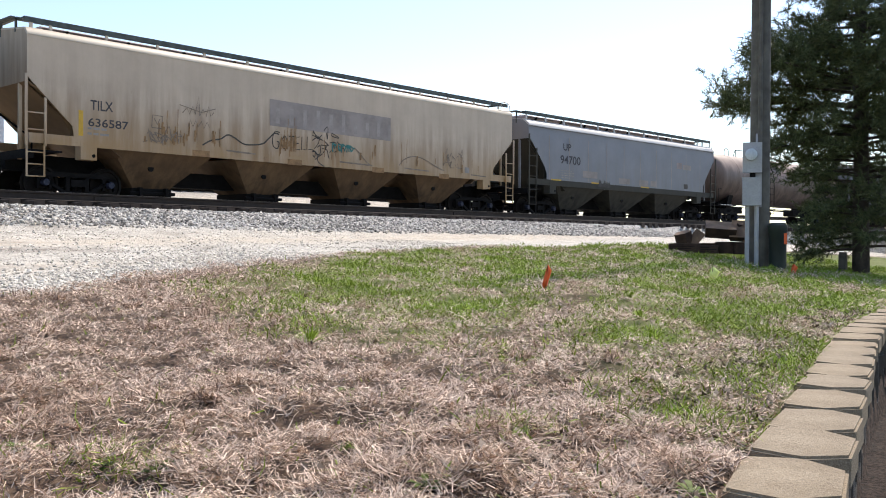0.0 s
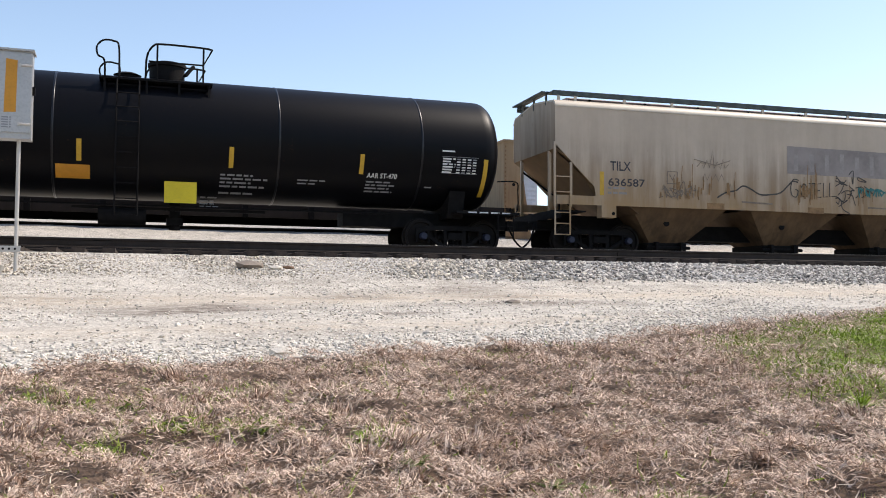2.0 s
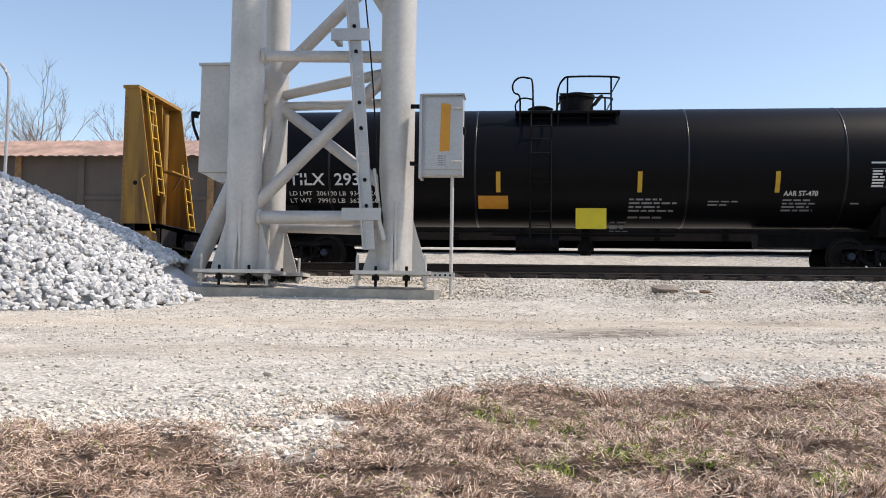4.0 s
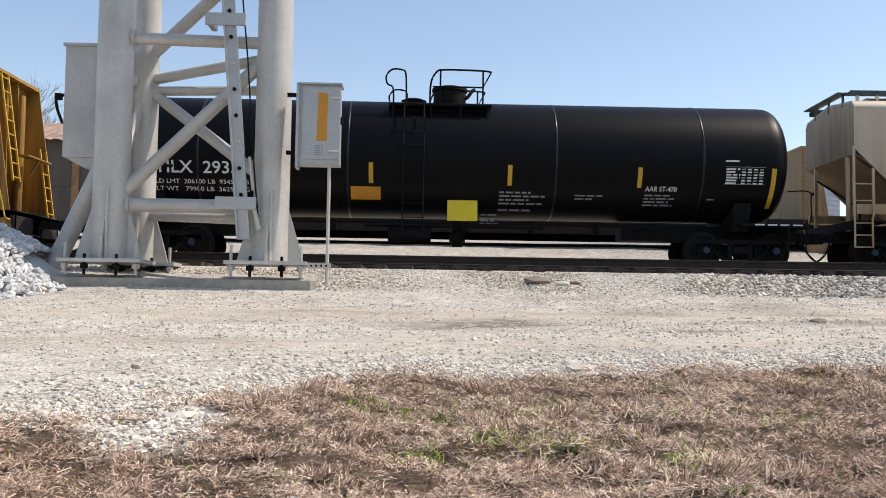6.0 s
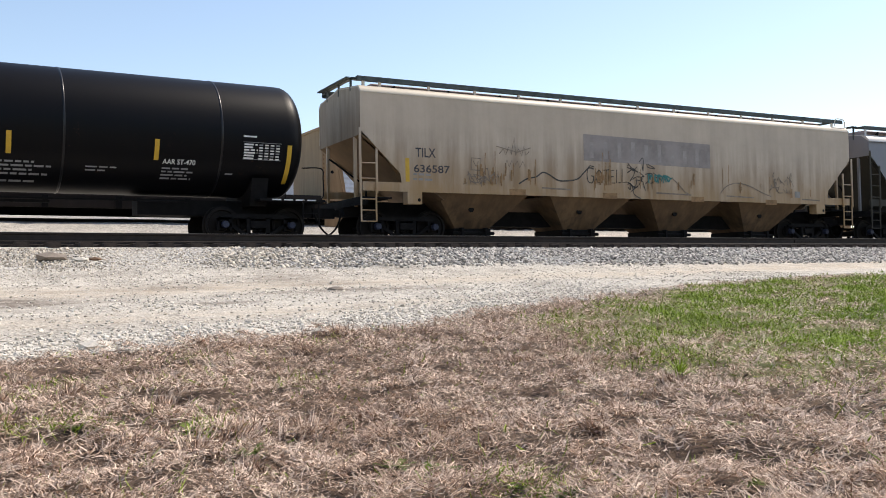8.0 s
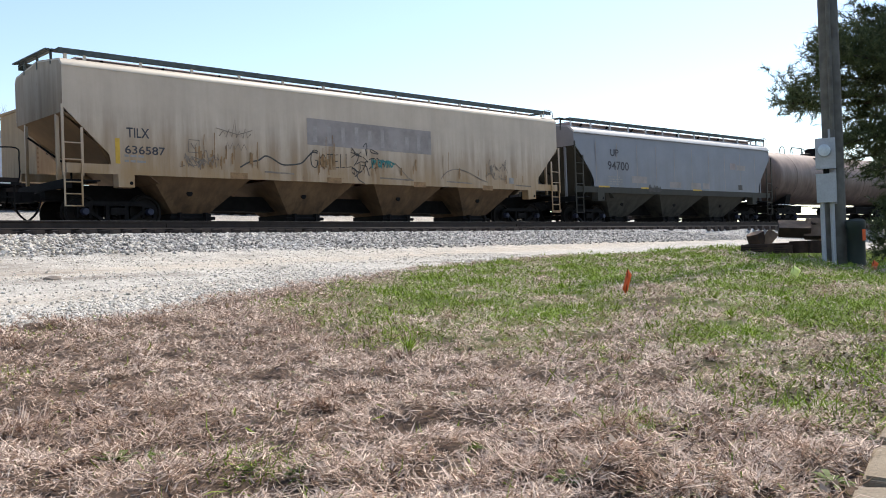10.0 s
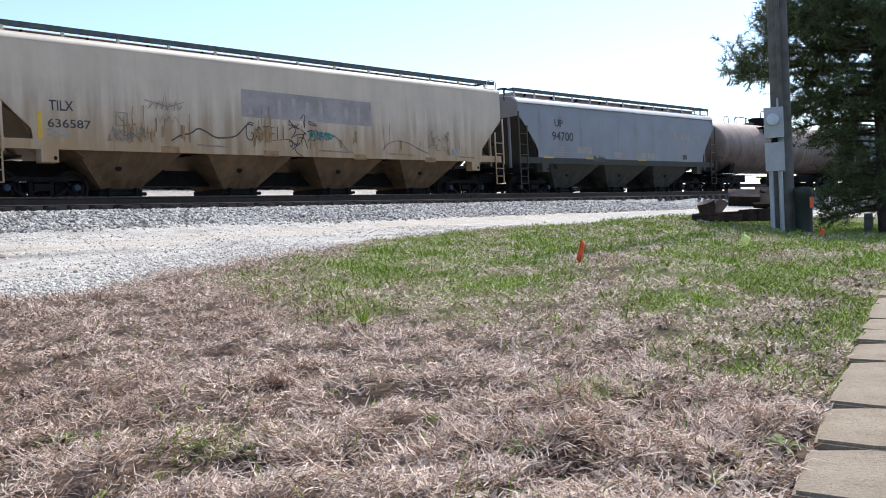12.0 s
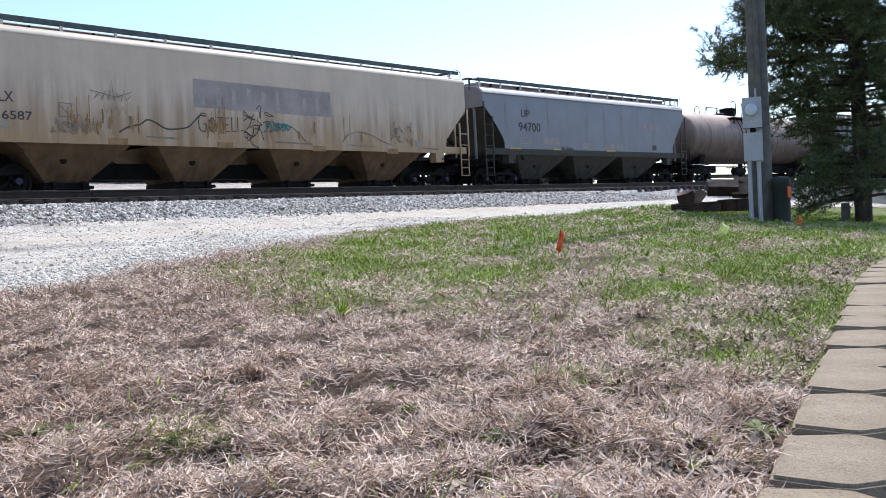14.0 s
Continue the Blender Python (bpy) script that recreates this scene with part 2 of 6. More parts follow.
M_FLAG = plain("orange_flag_film", (0.85, 0.12, 0.02), 0.5, 0, 0.1, 9, 40, 0.02)
M_YFLAG = plain("pale_yellow_flag_film", (0.88, 0.93, 0.32), 0.5, 0, 0.1, 9, 40, 0.02)
M_LOG = plain("split_log_bark", (0.055, 0.03, 0.02), 0.95, 0, 0.45, 5, 30, 0.8)
M_LOGCUT = plain("cut_log_wood", (0.2, 0.12, 0.072), 0.85, 0, 0.3, 5, 40, 0.3)
M_BARK = plain("pine_bark", (0.06, 0.045, 0.035), 0.95, 0, 0.4, 6, 30, 0.8)
M_TWIG = plain("bare_twig", (0.2, 0.15, 0.12), 0.9, 0, 0.3, 6, 30, 0.3)
M_FARBULK = car_paint("faded_tan_bulkhead_paint", (0.42, 0.28, 0.15), (0.2, 0.11, 0.06), 0.8, 0.75, 0.8, 5.4)
M_SHEDWALL = car_paint("brown_weathered_boards", (0.12, 0.095, 0.08), (0.05, 0.035, 0.03), 0.8, 0.9, 0.5, 6.0)
M_SHEDROOF = plain("rusty_corrugated_iron", (0.4, 0.26, 0.2), 0.7, 0.1, 0.35, 1.0, 12, 0.2, (0.5, 0.42, 0.38))
M_WHITE = plain("chalky_white_paint", (0.62, 0.62, 0.64), 0.6, 0, 0.12, 3, 40, 0.05)
M_FARCAR = car_paint("dusty_dark_flatcar_paint", (0.012, 0.008, 0.007), (0.025, 0.018, 0.015), 0.6, 0.85, 0.3, 1.5)
# Block colour with the shade under the capstones painted in.
M_SHADEBLOCK = plain("shade_dark_block", (0.075, 0.062, 0.05), 0.95, 0, 0.35, 7, 60, 0.5)
M_SEAM = plain("shiny_weld_bead", (0.012, 0.012, 0.014), 0.32, 0.3, 0.2, 6, 40, 0.05)
M_BLOCK = Nodes("tan_split_block")
_b = M_BLOCK
_c = _b.mix(_b.ramp(_b.noise(7, 5), 0.3, 0.7), (0.25, 0.19, 0.125), (0.4, 0.32, 0.225))
_c = _b.mix(_b.math("MULTIPLY", _b.random(), 0.35), _c, (0.27, 0.235, 0.19))
_c = _b.mix(_b.math("MULTIPLY", _b.ramp(_b.noise(110, 4, 0.8), 0.48, 0.66), 0.65), _c, (0.16, 0.125, 0.09))
_c = _b.mix(_b.math("MULTIPLY", _b.ramp(_b.noise(230, 3, 0.8), 0.58, 0.7), 0.6), _c, (0.62, 0.55, 0.45))
M_BLOCK = _b.done(_c, 0.92, 0.0, _b.noise(70, 6, 0.7), 0.6, 0.012, spec=0.2)


# ---- mesh helpers ----
class Shape:
    """Gathers vertices and faces of one mesh."""

    def __init__(self):
        self.v, self.f = [], []

    def add(self, verts, faces):
        o = len(self.v)
        self.v += [tuple(p) for p in verts]
        self.f += [tuple(i + o for i in f) for f in faces]
        return self

    def box(self, x0, x1, y0, y1, z0, z1):
        p = [(x, y, z) for z in (z0, z1) for y in (y0, y1) for x in (x0, x1)]
        return self.add(p, [(0, 2, 3, 1), (4, 5, 7, 6), (0, 1, 5, 4), (2, 6, 7, 3), (0, 4, 6, 2), (1, 3, 7, 5)])

    def bar(self, a, b, w, h=None, up=(0, 0, 1)):
        """A square bar from a to b, w wide and h high."""
        a, b = Vector(a), Vector(b)
        d = (b - a).normalized()
        u = Vector(up) if abs(d.dot(Vector(up))) < 0.95 else Vector((0, 1, 0))
        s = d.cross(u).normalized()
        u = s.cross(d).normalized()
        h = h or w
        p = [q + s * (i * w / 2) + u * (j * h / 2) for q in (a, b) for i, j in ((-1, -1), (1, -1), (1, 1), (-1, 1))]
        return self.add(p, [(0, 1, 2, 3), (7, 6, 5, 4), (0, 4, 5, 1), (1, 5, 6, 2), (2, 6, 7, 3), (3, 7, 4, 0)])

    def rod(self, a, b, r, n=10, r2=None):
        a, b = Vector(a), Vector(b)
        return self.tube([a, b], [r, r if r2 is None else r2], n)

    def tube(self, pts, radii, n=8):
        pts = [Vector(p) for p in pts]
        if not isinstance(radii, (list, tuple)):
            radii = [radii] * len(pts)
        verts, faces = [], []
        for i, p in enumerate(pts):
            d = (pts[min(i + 1, len(pts) - 1)] - pts[max(i - 1, 0)]).normalized()
            u = Vector((0, 0, 1)) if abs(d.z) < 0.9 else Vector((0, 1, 0))
            s = d.cross(u).normalized()
            u = s.cross(d)
            verts += [p + (s * math.cos(2 * math.pi * k / n) + u * math.sin(2 * math.pi * k / n)) * radii[i] for k in range(n)]
        for i in range(len(pts) - 1):
            for k in range(n):
                faces.append((i * n + k, i * n + (k + 1) % n, (i + 1) * n + (k + 1) % n, (i + 1) * n + k))
        faces.append(tuple(reversed(range(n))))
        faces.append(tuple((len(pts) - 1) * n + k for k in range(n)))
        return self.add(verts, faces)

    def prism(self, poly, axis, a, b):
        """A polygon drawn in the other two axes (in x, y, z order), drawn out along axis from a to b."""
        def at(p, s):
            q = list(p)
            q.insert("xyz".index(axis), s)
            return q
        n = len(poly)
        p = [at(q, a) for q in poly] + [at(q, b) for q in poly]
        faces = [tuple(range(n)), tuple(reversed(range(n, 2 * n)))]
        faces += [(i, i + n, (i + 1) % n + n, (i + 1) % n) for i in range(n)]
        return self.add(p, faces)

    def revolve(self, profile, axis="x", centre=(0, 0, 0), n=32, smooth=True):
        """A profile of (along, radius) turned about an axis."""
        verts, faces = [], []
        for s, r in profile:
            for k in range(n):
                a = 2 * math.pi * k / n
                p = [r * math.cos(a), r * math.sin(a)]
                p.insert("xyz".index(axis), s)
                verts.append([p[i] + centre[i] for i in range(3)])
        for i in range(len(profile) - 1):
            for k in range(n):
                faces.append((i * n + k, (i + 1) * n + k, (i + 1) * n + (k + 1) % n, i * n + (k + 1) % n))
        faces.append(tuple(range(n)))
        faces.append(tuple(reversed(range((len(profile) - 1) * n, len(profile) * n))))
        return self.add(verts, faces)

    def mesh(self, name, material, angle=35):
        me = bpy.data.meshes.new(name)
        me.from_pydata(self.v, [], self.f)
        bm = bmesh.new()
        bm.from_mesh(me)
        bmesh.ops.recalc_face_normals(bm, faces=bm.faces)
        bm.to_mesh(me)
        bm.free()
        me.materials.append(material)
        if angle:
            me.shade_smooth()
            me.set_sharp_from_angle(angle=radians(angle))
        return me


def part(name, shape, material, parent=None, label="", at=None, angle=35):
    """One mesh object, under a thing or a part."""
    me = shape if isinstance(shape, bpy.types.Mesh) else shape.mesh(name, material, angle)
    ob = new(name, me)
    if parent is not None:
        ob.parent = parent
    if at is not None:
        ob.matrix_basis = at
    if label:
        tagged(ob, label)
    return ob


def thing(name, at, label, category, group="", kind=""):
    ob = new(name)
    ob.matrix_basis = at
    return tagged(ob, label, category, group, kind)


def arrays_mesh(name, verts, faces, material, smooth=False):
    """A large mesh from arrays; every face has the same number of corners."""
    me = bpy.data.meshes.new(name)
    k = faces.shape[1]
    me.vertices.add(len(verts))
    me.vertices.foreach_set("co", verts.astype(np.float32).ravel())
    me.loops.add(faces.size)
    me.loops.foreach_set("vertex_index", faces.astype(np.int32).ravel())
    me.polygons.add(len(faces))
    me.polygons.foreach_set("loop_start", np.arange(0, faces.size, k, dtype=np.int32))
    me.polygons.foreach_set("use_smooth", np.full(len(faces), smooth))
    me.update(calc_edges=True)
    me.materials.append(material)
    return me


def letters(text, height, material, parent, at, wrap=None, width=None, name="lettering", bold=0.0):
    """Stencilled letters in the plane y = 0 of at, cap height and width in metres; wrap bends them on to a surface."""
    cu = bpy.data.curves.new("letters", "FONT")
    cu.body, cu.size, cu.resolution_u, cu.offset = text, 1.0, 3, bold
    tmp = bpy.data.objects.new("letters", cu)
    scene.collection.objects.link(tmp)
    bpy.context.view_layer.update()
    me = bpy.data.meshes.new_from_object(tmp.evaluated_get(bpy.context.evaluated_depsgraph_get()))
    bpy.data.objects.remove(tmp)
    bpy.data.curves.remove(cu)
    x0 = min(v.co.x for v in me.vertices)
    x1 = max(v.co.x for v in me.vertices)
    y0 = min(v.co.y for v in me.vertices)
    y1 = max(v.co.y for v in me.vertices)
    s = height / max(1e-6, y1 - y0)
    sx = width / (x1 - x0) if width else s
    for v in me.vertices:
        q = at @ Vector(((v.co.x - x0) * sx, 0, (v.co.y - y0) * s))
        v.co = wrap(q) if wrap else q
    me.name = name
    me.materials.clear()
    me.materials.append(material)
    return part(name, me, material, parent)


STROKES = [0]


def stroke(pts, w, material, parent, name="graffiti", y=-1.606):
    """A sprayed line on the side of a car, through points (x, z); each lies a hair above the last."""
    STROKES[0] += 1
    y = y - .00022 * (STROKES[0] % 120)
    v, f = [], []
    for i, p in enumerate(pts):
        q0, q1 = pts[max(i - 1, 0)], pts[min(i + 1, len(pts) - 1)]
        d = Vector((q1[0] - q0[0], q1[1] - q0[1]))
        d = d.normalized() if d.length > 1e-6 else Vector((1, 0))
        v += [(p[0] - d.y * w / 2, y, p[1] + d.x * w / 2), (p[0] + d.y * w / 2, y, p[1] - d.x * w / 2)]
        if i:
            f.append((2 * i - 2, 2 * i - 1, 2 * i + 1, 2 * i))
    return part(name, Shape().add(v, f), material, parent, angle=0)


def curve_through(pts, n=6):
    """Points on a smooth line through pts."""
    out = []
    for i in range(len(pts) - 1):
        p0, p1, p2, p3 = pts[max(i - 1, 0)], pts[i], pts[i + 1], pts[min(i + 2, len(pts) - 1)]
        for k in range(n):
            t = k / n
            out.append(tuple(0.5 * (2 * p1[j] + (p2[j] - p0[j]) * t + (2 * p0[j] - 5 * p1[j] + 4 * p2[j] - p3[j]) * t * t
                                    + (3 * p1[j] - p0[j] - 3 * p2[j] + p3[j]) * t ** 3) for j in range(len(p1))))
    return out + [tuple(pts[-1])]


# ---- the lie of the land ----
PROFILE_Y = [-900, 0, 3, 5, 8, 12, 15, 16.2, 17.5, 18.3, 26.0, 28.0, 29.2, 30.0, 33.0, 35.5, 40.0, 900]
PROFILE_Z = [0, 0, .02, .08, .18, .38, .60, .80, 1.1, 1.27, 1.3, 2.25, 2.28, 2.52, 2.52, 3.6, 3.65, 3.65]
EDGE_X = [-30, -6, -3, -1.9, -1.25, -.43, .73, 3, 3.7, 4.7, 6.7, 8.7, 11, 14.4, 16.6, 18.5, 24, 60]
EDGE_Y = [3, 3.4, 4.0, 4.5, 5.4, 6.4, 6.4, 6.55, 6.85, 7.5, 8.3, 9.1, 9.8, 10.3, 9.3, 9.1, 9.5, 12]


def wall_line(x):
    """The lawn side of the retaining wall, which turns away a little at its far end."""
    far = np.clip(x - 5.5, 0, 4)
    return 0.38 + 0.2335 * x - .022 * far * far


def bend(x):
    """How far the tracks swing towards the lawn on their curve."""
    u = np.clip(x, -3, 70) + 3
    return .00105 * u * u + .153 * np.maximum(0, x - 70)


def heading(x):
    """The curve's turn at x, degrees."""
    return -math.degrees(math.atan(.0021 * (min(70, max(-3, x)) + 3)))


def on_curve(x, y, z):
    return pose(x, y - float(bend(x)), z, 0, 0, heading(x))


def from_track(x, y):
    """y as it would be if the tracks ran straight."""
    return y + bend(x) * np.clip((y - 12) / 5, 0, 1)


def height(x, y):
    z = np.interp(from_track(x, y), PROFILE_Y, PROFILE_Z)
    z = z + .02 * np.clip(x, 0, 40) * np.clip((16 - y) / 8, 0, 1)
    # the lawn lies just below the coping of the wall
    return np.minimum(z, -.008 + .12 * np.maximum(0, y - wall_line(x)))


def wobble(x, y, s, seed):
    """Smooth uneven values from -1 to 1, for arrays."""
    r = np.random.RandomState(seed)
    out = 0
    for k in range(5):
        a, ph = r.uniform(0, 2 * np.pi), r.uniform(0, 2 * np.pi, 2)
        f = s * (1.6 ** k)
        out = out + (0.62 ** k) * np.sin((x * np.cos(a) + y * np.sin(a)) * f + ph[0] + 1.7 * np.sin((x * np.sin(a) - y * np.cos(a)) * f * .7 + ph[1]))
    return out / 2.2


def lawn_depth(x, y):
    """How far a place lies inside the lawn's far edge, metres; below zero on the gravel."""
    # a tongue of spilt gravel runs into the grass
    tongue = 2.1 * np.exp(-((x + 1.3) / .42) ** 2 - ((y - 3.9) / .75) ** 2)
    return np.interp(x, EDGE_X, EDGE_Y) + .16 * wobble(x, y, 3.1, 4) - y - tongue * (.85 + .55 * wobble(x, y, 7.0, 19))


def lawn_lumps(x, y):
    flat = np.clip((y - wall_line(x) - .05) / .5, 0, 1)
    return flat * (.02 * wobble(x, y, 2.3, 1) + .028 * wobble(x, y, 6.0, 3) + .016 * wobble(x, y, 13.0, 23))


def greenness(x, y):
    g = np.clip((x + .6 * wobble(x, y, 1.3, 7) - 2.45 - .45 * np.maximum(0, y - 3)) / 1.9, 0, 1)
    g = g * np.clip((lawn_depth(x, y) - .1 - .45 * np.clip((9 - x) / 4, 0, 1)) / .5, 0, 1)
    dry = np.exp(-((y - .45 - .56 * x + .25 * wobble(x, y, 2.2, 22)) / .42) ** 2) * np.clip((7.6 - x) / 1.2, 0, 1)
    return np.clip(g * (1 - .9 * dry), 0, 1)


def make_ground():
    def lines(dense_a, dense_b, step, far):
        mid = np.arange(dense_a, dense_b, step)
        out = step * 1.35 ** np.arange(1, 40)
        out = np.cumsum(out)
        out = out[out < far]
        return np.concatenate([dense_a - out[::-1], mid, dense_b + out])
    xs, ys = lines(-11, 22, .1, 2500), lines(.0, 19, .08, 2500)
    X, Y = np.meshgrid(xs, ys)
    Z = height(X, Y)
    depth = lawn_depth(X, Y)
    fade = np.exp(-np.maximum(0, np.hypot(X, Y) - 30) / 20)
    Z = Z + fade * (lawn_lumps(X, Y) * (depth > 0) + .02 * wobble(X, Y, 1.1, 2))
    TY = from_track(X, Y)
    bed = (TY > 18.3) & (TY < 26)
    Z = np.where(bed, 1.3, Z)
    below = Y < wall_line(X) - .16
    Z = np.where(below, -.62, Z)
    v = np.stack([X, Y, Z], -1).reshape(-1, 3)
    nx, ny = len(xs), len(ys)
    i = (np.arange(ny - 1)[:, None] * nx + np.arange(nx - 1)[None]).ravel()
    me = arrays_mesh("ground", v, np.stack([i, i + 1, i + nx + 1, i + nx], -1), M_GROUND, True)
    x, y = v[:, 0], v[:, 1]
    d = lawn_depth(x, y)
    gravel = np.clip(-d / .12 + .5, 0, 1)
    gravel = gravel * np.clip((60 - y) / 10, 0, 1)
    ty = from_track(x, y)
    ballast = np.clip((ty - 16.35 - .25 * wobble(x, y, 1.5, 5)) / .3, 0, 1) * (np.clip((27.0 - ty) / .2, 0, 1) + (ty > 28.9)) * np.clip((40 - ty) / 3, 0, 1)
    ballast = np.clip(ballast, 0, 1)
    dusty = np.clip((7.5 - x + 1.5 * wobble(x, y, .8, 17)) / 5, 0, 1)
    tan = np.exp(-((y - (13.2 + .1 * x)) / 1.0) ** 2) * .9 + np.exp(-((y - 9.0 - .05 * x) / .7) ** 2) * .6
    dark = np.exp(-((x - 3.1) / .5) ** 2 - ((y - 10.7) / .22) ** 2) + 1.3 * np.exp(-((x - .75 + .3 * wobble(x, y, 2, 6)) / 1.25) ** 2 - ((y - 11.7 + .3 * wobble(x, y, 3, 8)) / .65) ** 2) + .6 * np.exp(-((x - 6) / 3) ** 2 - ((y - 12) / .5) ** 2) * (wobble(x, y, 2, 6) > 0)
    g = np.random.RandomState(77)
    for _ in range(60):
        cx, cy, lx, ly = g.uniform(-8, 16), g.uniform(7, 16.2), g.uniform(.3, 1.4), g.uniform(.2, .6)
        dark = dark + g.uniform(.1, .45) * np.exp(-((x - cx) / lx) ** 2 - ((y - cy - .08 * (x - cx) + .12 * wobble(x, y, 4, 21)) / ly) ** 2)
    # Mask of the painted shade: all ground on the low side of the wall.
    wall_shade = (y < wall_line(x) - .1).astype(float)
    for name, a in (("wall_shade", wall_shade), ("dusty", dusty), ("dark", np.clip(dark, 0, 1)), ("gravel", gravel), ("ballast", ballast), ("green", greenness(x, y)), ("tan", np.clip(tan, 0, 1))):
        at = me.attributes.new(name, "FLOAT", "POINT")
        at.data.foreach_set("value", a.astype(np.float32))
    tagged(new("ground", me), "brown soil and pale gravel ground rising to the tracks", "ground", kind="structure")


make_ground()

# rocks: one stone's form, jittered
_t = (1 + 5 ** .5) / 2
ICO_V = np.array([(-1, _t, 0), (1, _t, 0), (-1, -_t, 0), (1, -_t, 0), (0, -1, _t), (0, 1, _t), (0, -1, -_t), (0, 1, -_t),
                  (_t, 0, -1), (_t, 0, 1), (-_t, 0, -1), (-_t, 0, 1)]) / 1.9
ICO_F = np.array([(0, 11, 5), (0, 5, 1), (0, 1, 7), (0, 7, 10), (0, 10, 11), (1, 5, 9), (5, 11, 4), (11, 10, 2), (10, 7, 6), (7, 1, 8),
                  (3, 9, 4), (3, 4, 2), (3, 2, 6), (3, 6, 8), (3, 8, 9), (4, 9, 5), (2, 4, 11), (6, 2, 10), (8, 6, 7), (9, 8, 1)])


def stones(name, pos, size, material, seed, label, category, sink=.3, squash=.65):
    r = np.random.RandomState(seed)
    n = len(pos)
    q = ICO_V[None] * r.uniform(.55, 1.2, (n, 12, 1)) * r.uniform([.7, .7, squash * .7], [1.2, 1.2, squash * 1.3], (n, 1, 3))
    a, b = r.uniform(0, 2 * np.pi, (2, n))
    b = b * .12
    ca, sa, cb, sb = np.cos(a), np.sin(a), np.cos(b), np.sin(b)
    one, nil = np.ones(n), np.zeros(n)
    R1 = np.array([[ca, -sa, nil], [sa, ca, nil], [nil, nil, one]]).transpose(2, 0, 1)
    R2 = np.array([[one, nil, nil], [nil, cb, -sb], [nil, sb, cb]]).transpose(2, 0, 1)
    q = np.einsum("nij,nvj->nvi", R1 @ R2, q) * (size / 2)[:, None, None]
    q = q + pos[:, None] + np.array([0, 0, 1]) * (size * squash * (.5 - sink))[:, None, None]
    f = ICO_F[None] + 12 * np.arange(n)[:, None, None]
    me = arrays_mesh(name, q.reshape(-1, 3), f.reshape(-1, 3), material)
    return tagged(new(name, me), label, category, kind="stuff")


def make_stones():
    r = np.random.RandomState(3)
    n = 30000
    x, y = r.uniform(-9, 34, n), 16.3 + 2.6 * r.uniform(0, 1, n) ** .9
    keep = (r.uniform(0, 1, n) < np.clip((y - 16.2) / .5, .1, 1)) & ((x > -2.0) | (x < -7) | (y > 17.6) | (y < 16.0))
    x, y = x[keep], y[keep] - bend(x[keep])
    pale = x + r.normal(0, 1.6, len(x)) < 7.0
    for k, mt, label in ((pale, M_DUSTY, "dusty cream crushed ballast stones on the track shoulder"), (~pale, M_BALLAST, "grey crushed ballast stones on the track shoulder")):
        stones("ballast", np.stack([x[k], y[k], height(x[k], y[k])], -1), r.uniform(.03, .085, k.sum()) * np.where(x[k] < 5, .8, 1.35), mt, 5, label, "ballast")
    n = 34000
    x, y = r.uniform(-9, 16, n), 4 + 12.5 * r.uniform(0, 1, n) ** .75
    d = lawn_depth(x, y)
    keep = (d < .1) & (r.uniform(0, 1, n) < .35 + .65 * np.clip(wobble(x, y, 1.2, 9) + .45, 0, 1) + .3 * (d > -.6)) & (y < 16.6)
    # wheels have pressed the lanes smooth
    lane = np.maximum(np.exp(-((y - 13.2 - .1 * x) / 1.0) ** 2), np.exp(-((y - 9.0 - .05 * x) / .6) ** 2))
    keep &= r.uniform(0, 1, n) > .8 * lane
    keep &= r.uniform(0, 1, n) > .8 * np.exp(-((x - .9) / 1.3) ** 2 - ((y - 11.7) / .6) ** 2)
    x, y = x[keep], y[keep]
    ex = r.uniform(-6, 9, 15000)
    ey = np.interp(ex, EDGE_X, EDGE_Y) + r.gamma(1.6, .42, 15000) - .1
    tx, ty = r.normal(-1.3, .5, 3800), r.normal(4.1, .75, 3800)
    out = lawn_depth(tx, ty) < .12
    x, y = np.concatenate([x, ex, tx[out]]), np.concatenate([y, ey, ty[out]])
    stones("gravel", np.stack([x, y, height(x, y) + .02 * wobble(x, y, 1.1, 2) + .005], -1), (.013 + .04 * r.uniform(0, 1, len(x)) ** 2) * (1 + .7 * (r.uniform(0, 1, len(x)) > .97)), M_CRUSHED, 6,
           "pale crushed limestone scattered over the gravel road", "gravel", .42, .55)


make_stones()


# ---- tracks ----
RAIL_TOP, TRACK_Y, NEAR_Y = 1.62, 24.2, 19.66


def rail_profile(y, top):
    h = [(-.076, 0), (.076, 0), (.076, .012), (.012, .035), (.009, .135), (.036, .145), (.037, .182), (-.037, .182), (-.036, .145), (-.009, .135), (-.012, .035), (-.076, .012)]
    return [(y + a, top - .182 + b) for a, b in h]


def swept(profile):
    """A profile of (y, z) drawn out along the curve of the tracks."""
    xs = [-260, -3] + [i * 4.0 for i in range(18)] + [70, 160]
    n = len(profile)
    v = [(x, y - float(bend(x)), z) for x in xs for y, z in profile]
    f = [(i * n + k, i * n + (k + 1) % n, (i + 1) * n + (k + 1) % n, (i + 1) * n + k) for i in range(len(xs) - 1) for k in range(n)]
    return Shape().add(v, f + [tuple(range(n)), tuple(range((len(xs) - 1) * n, len(xs) * n))])


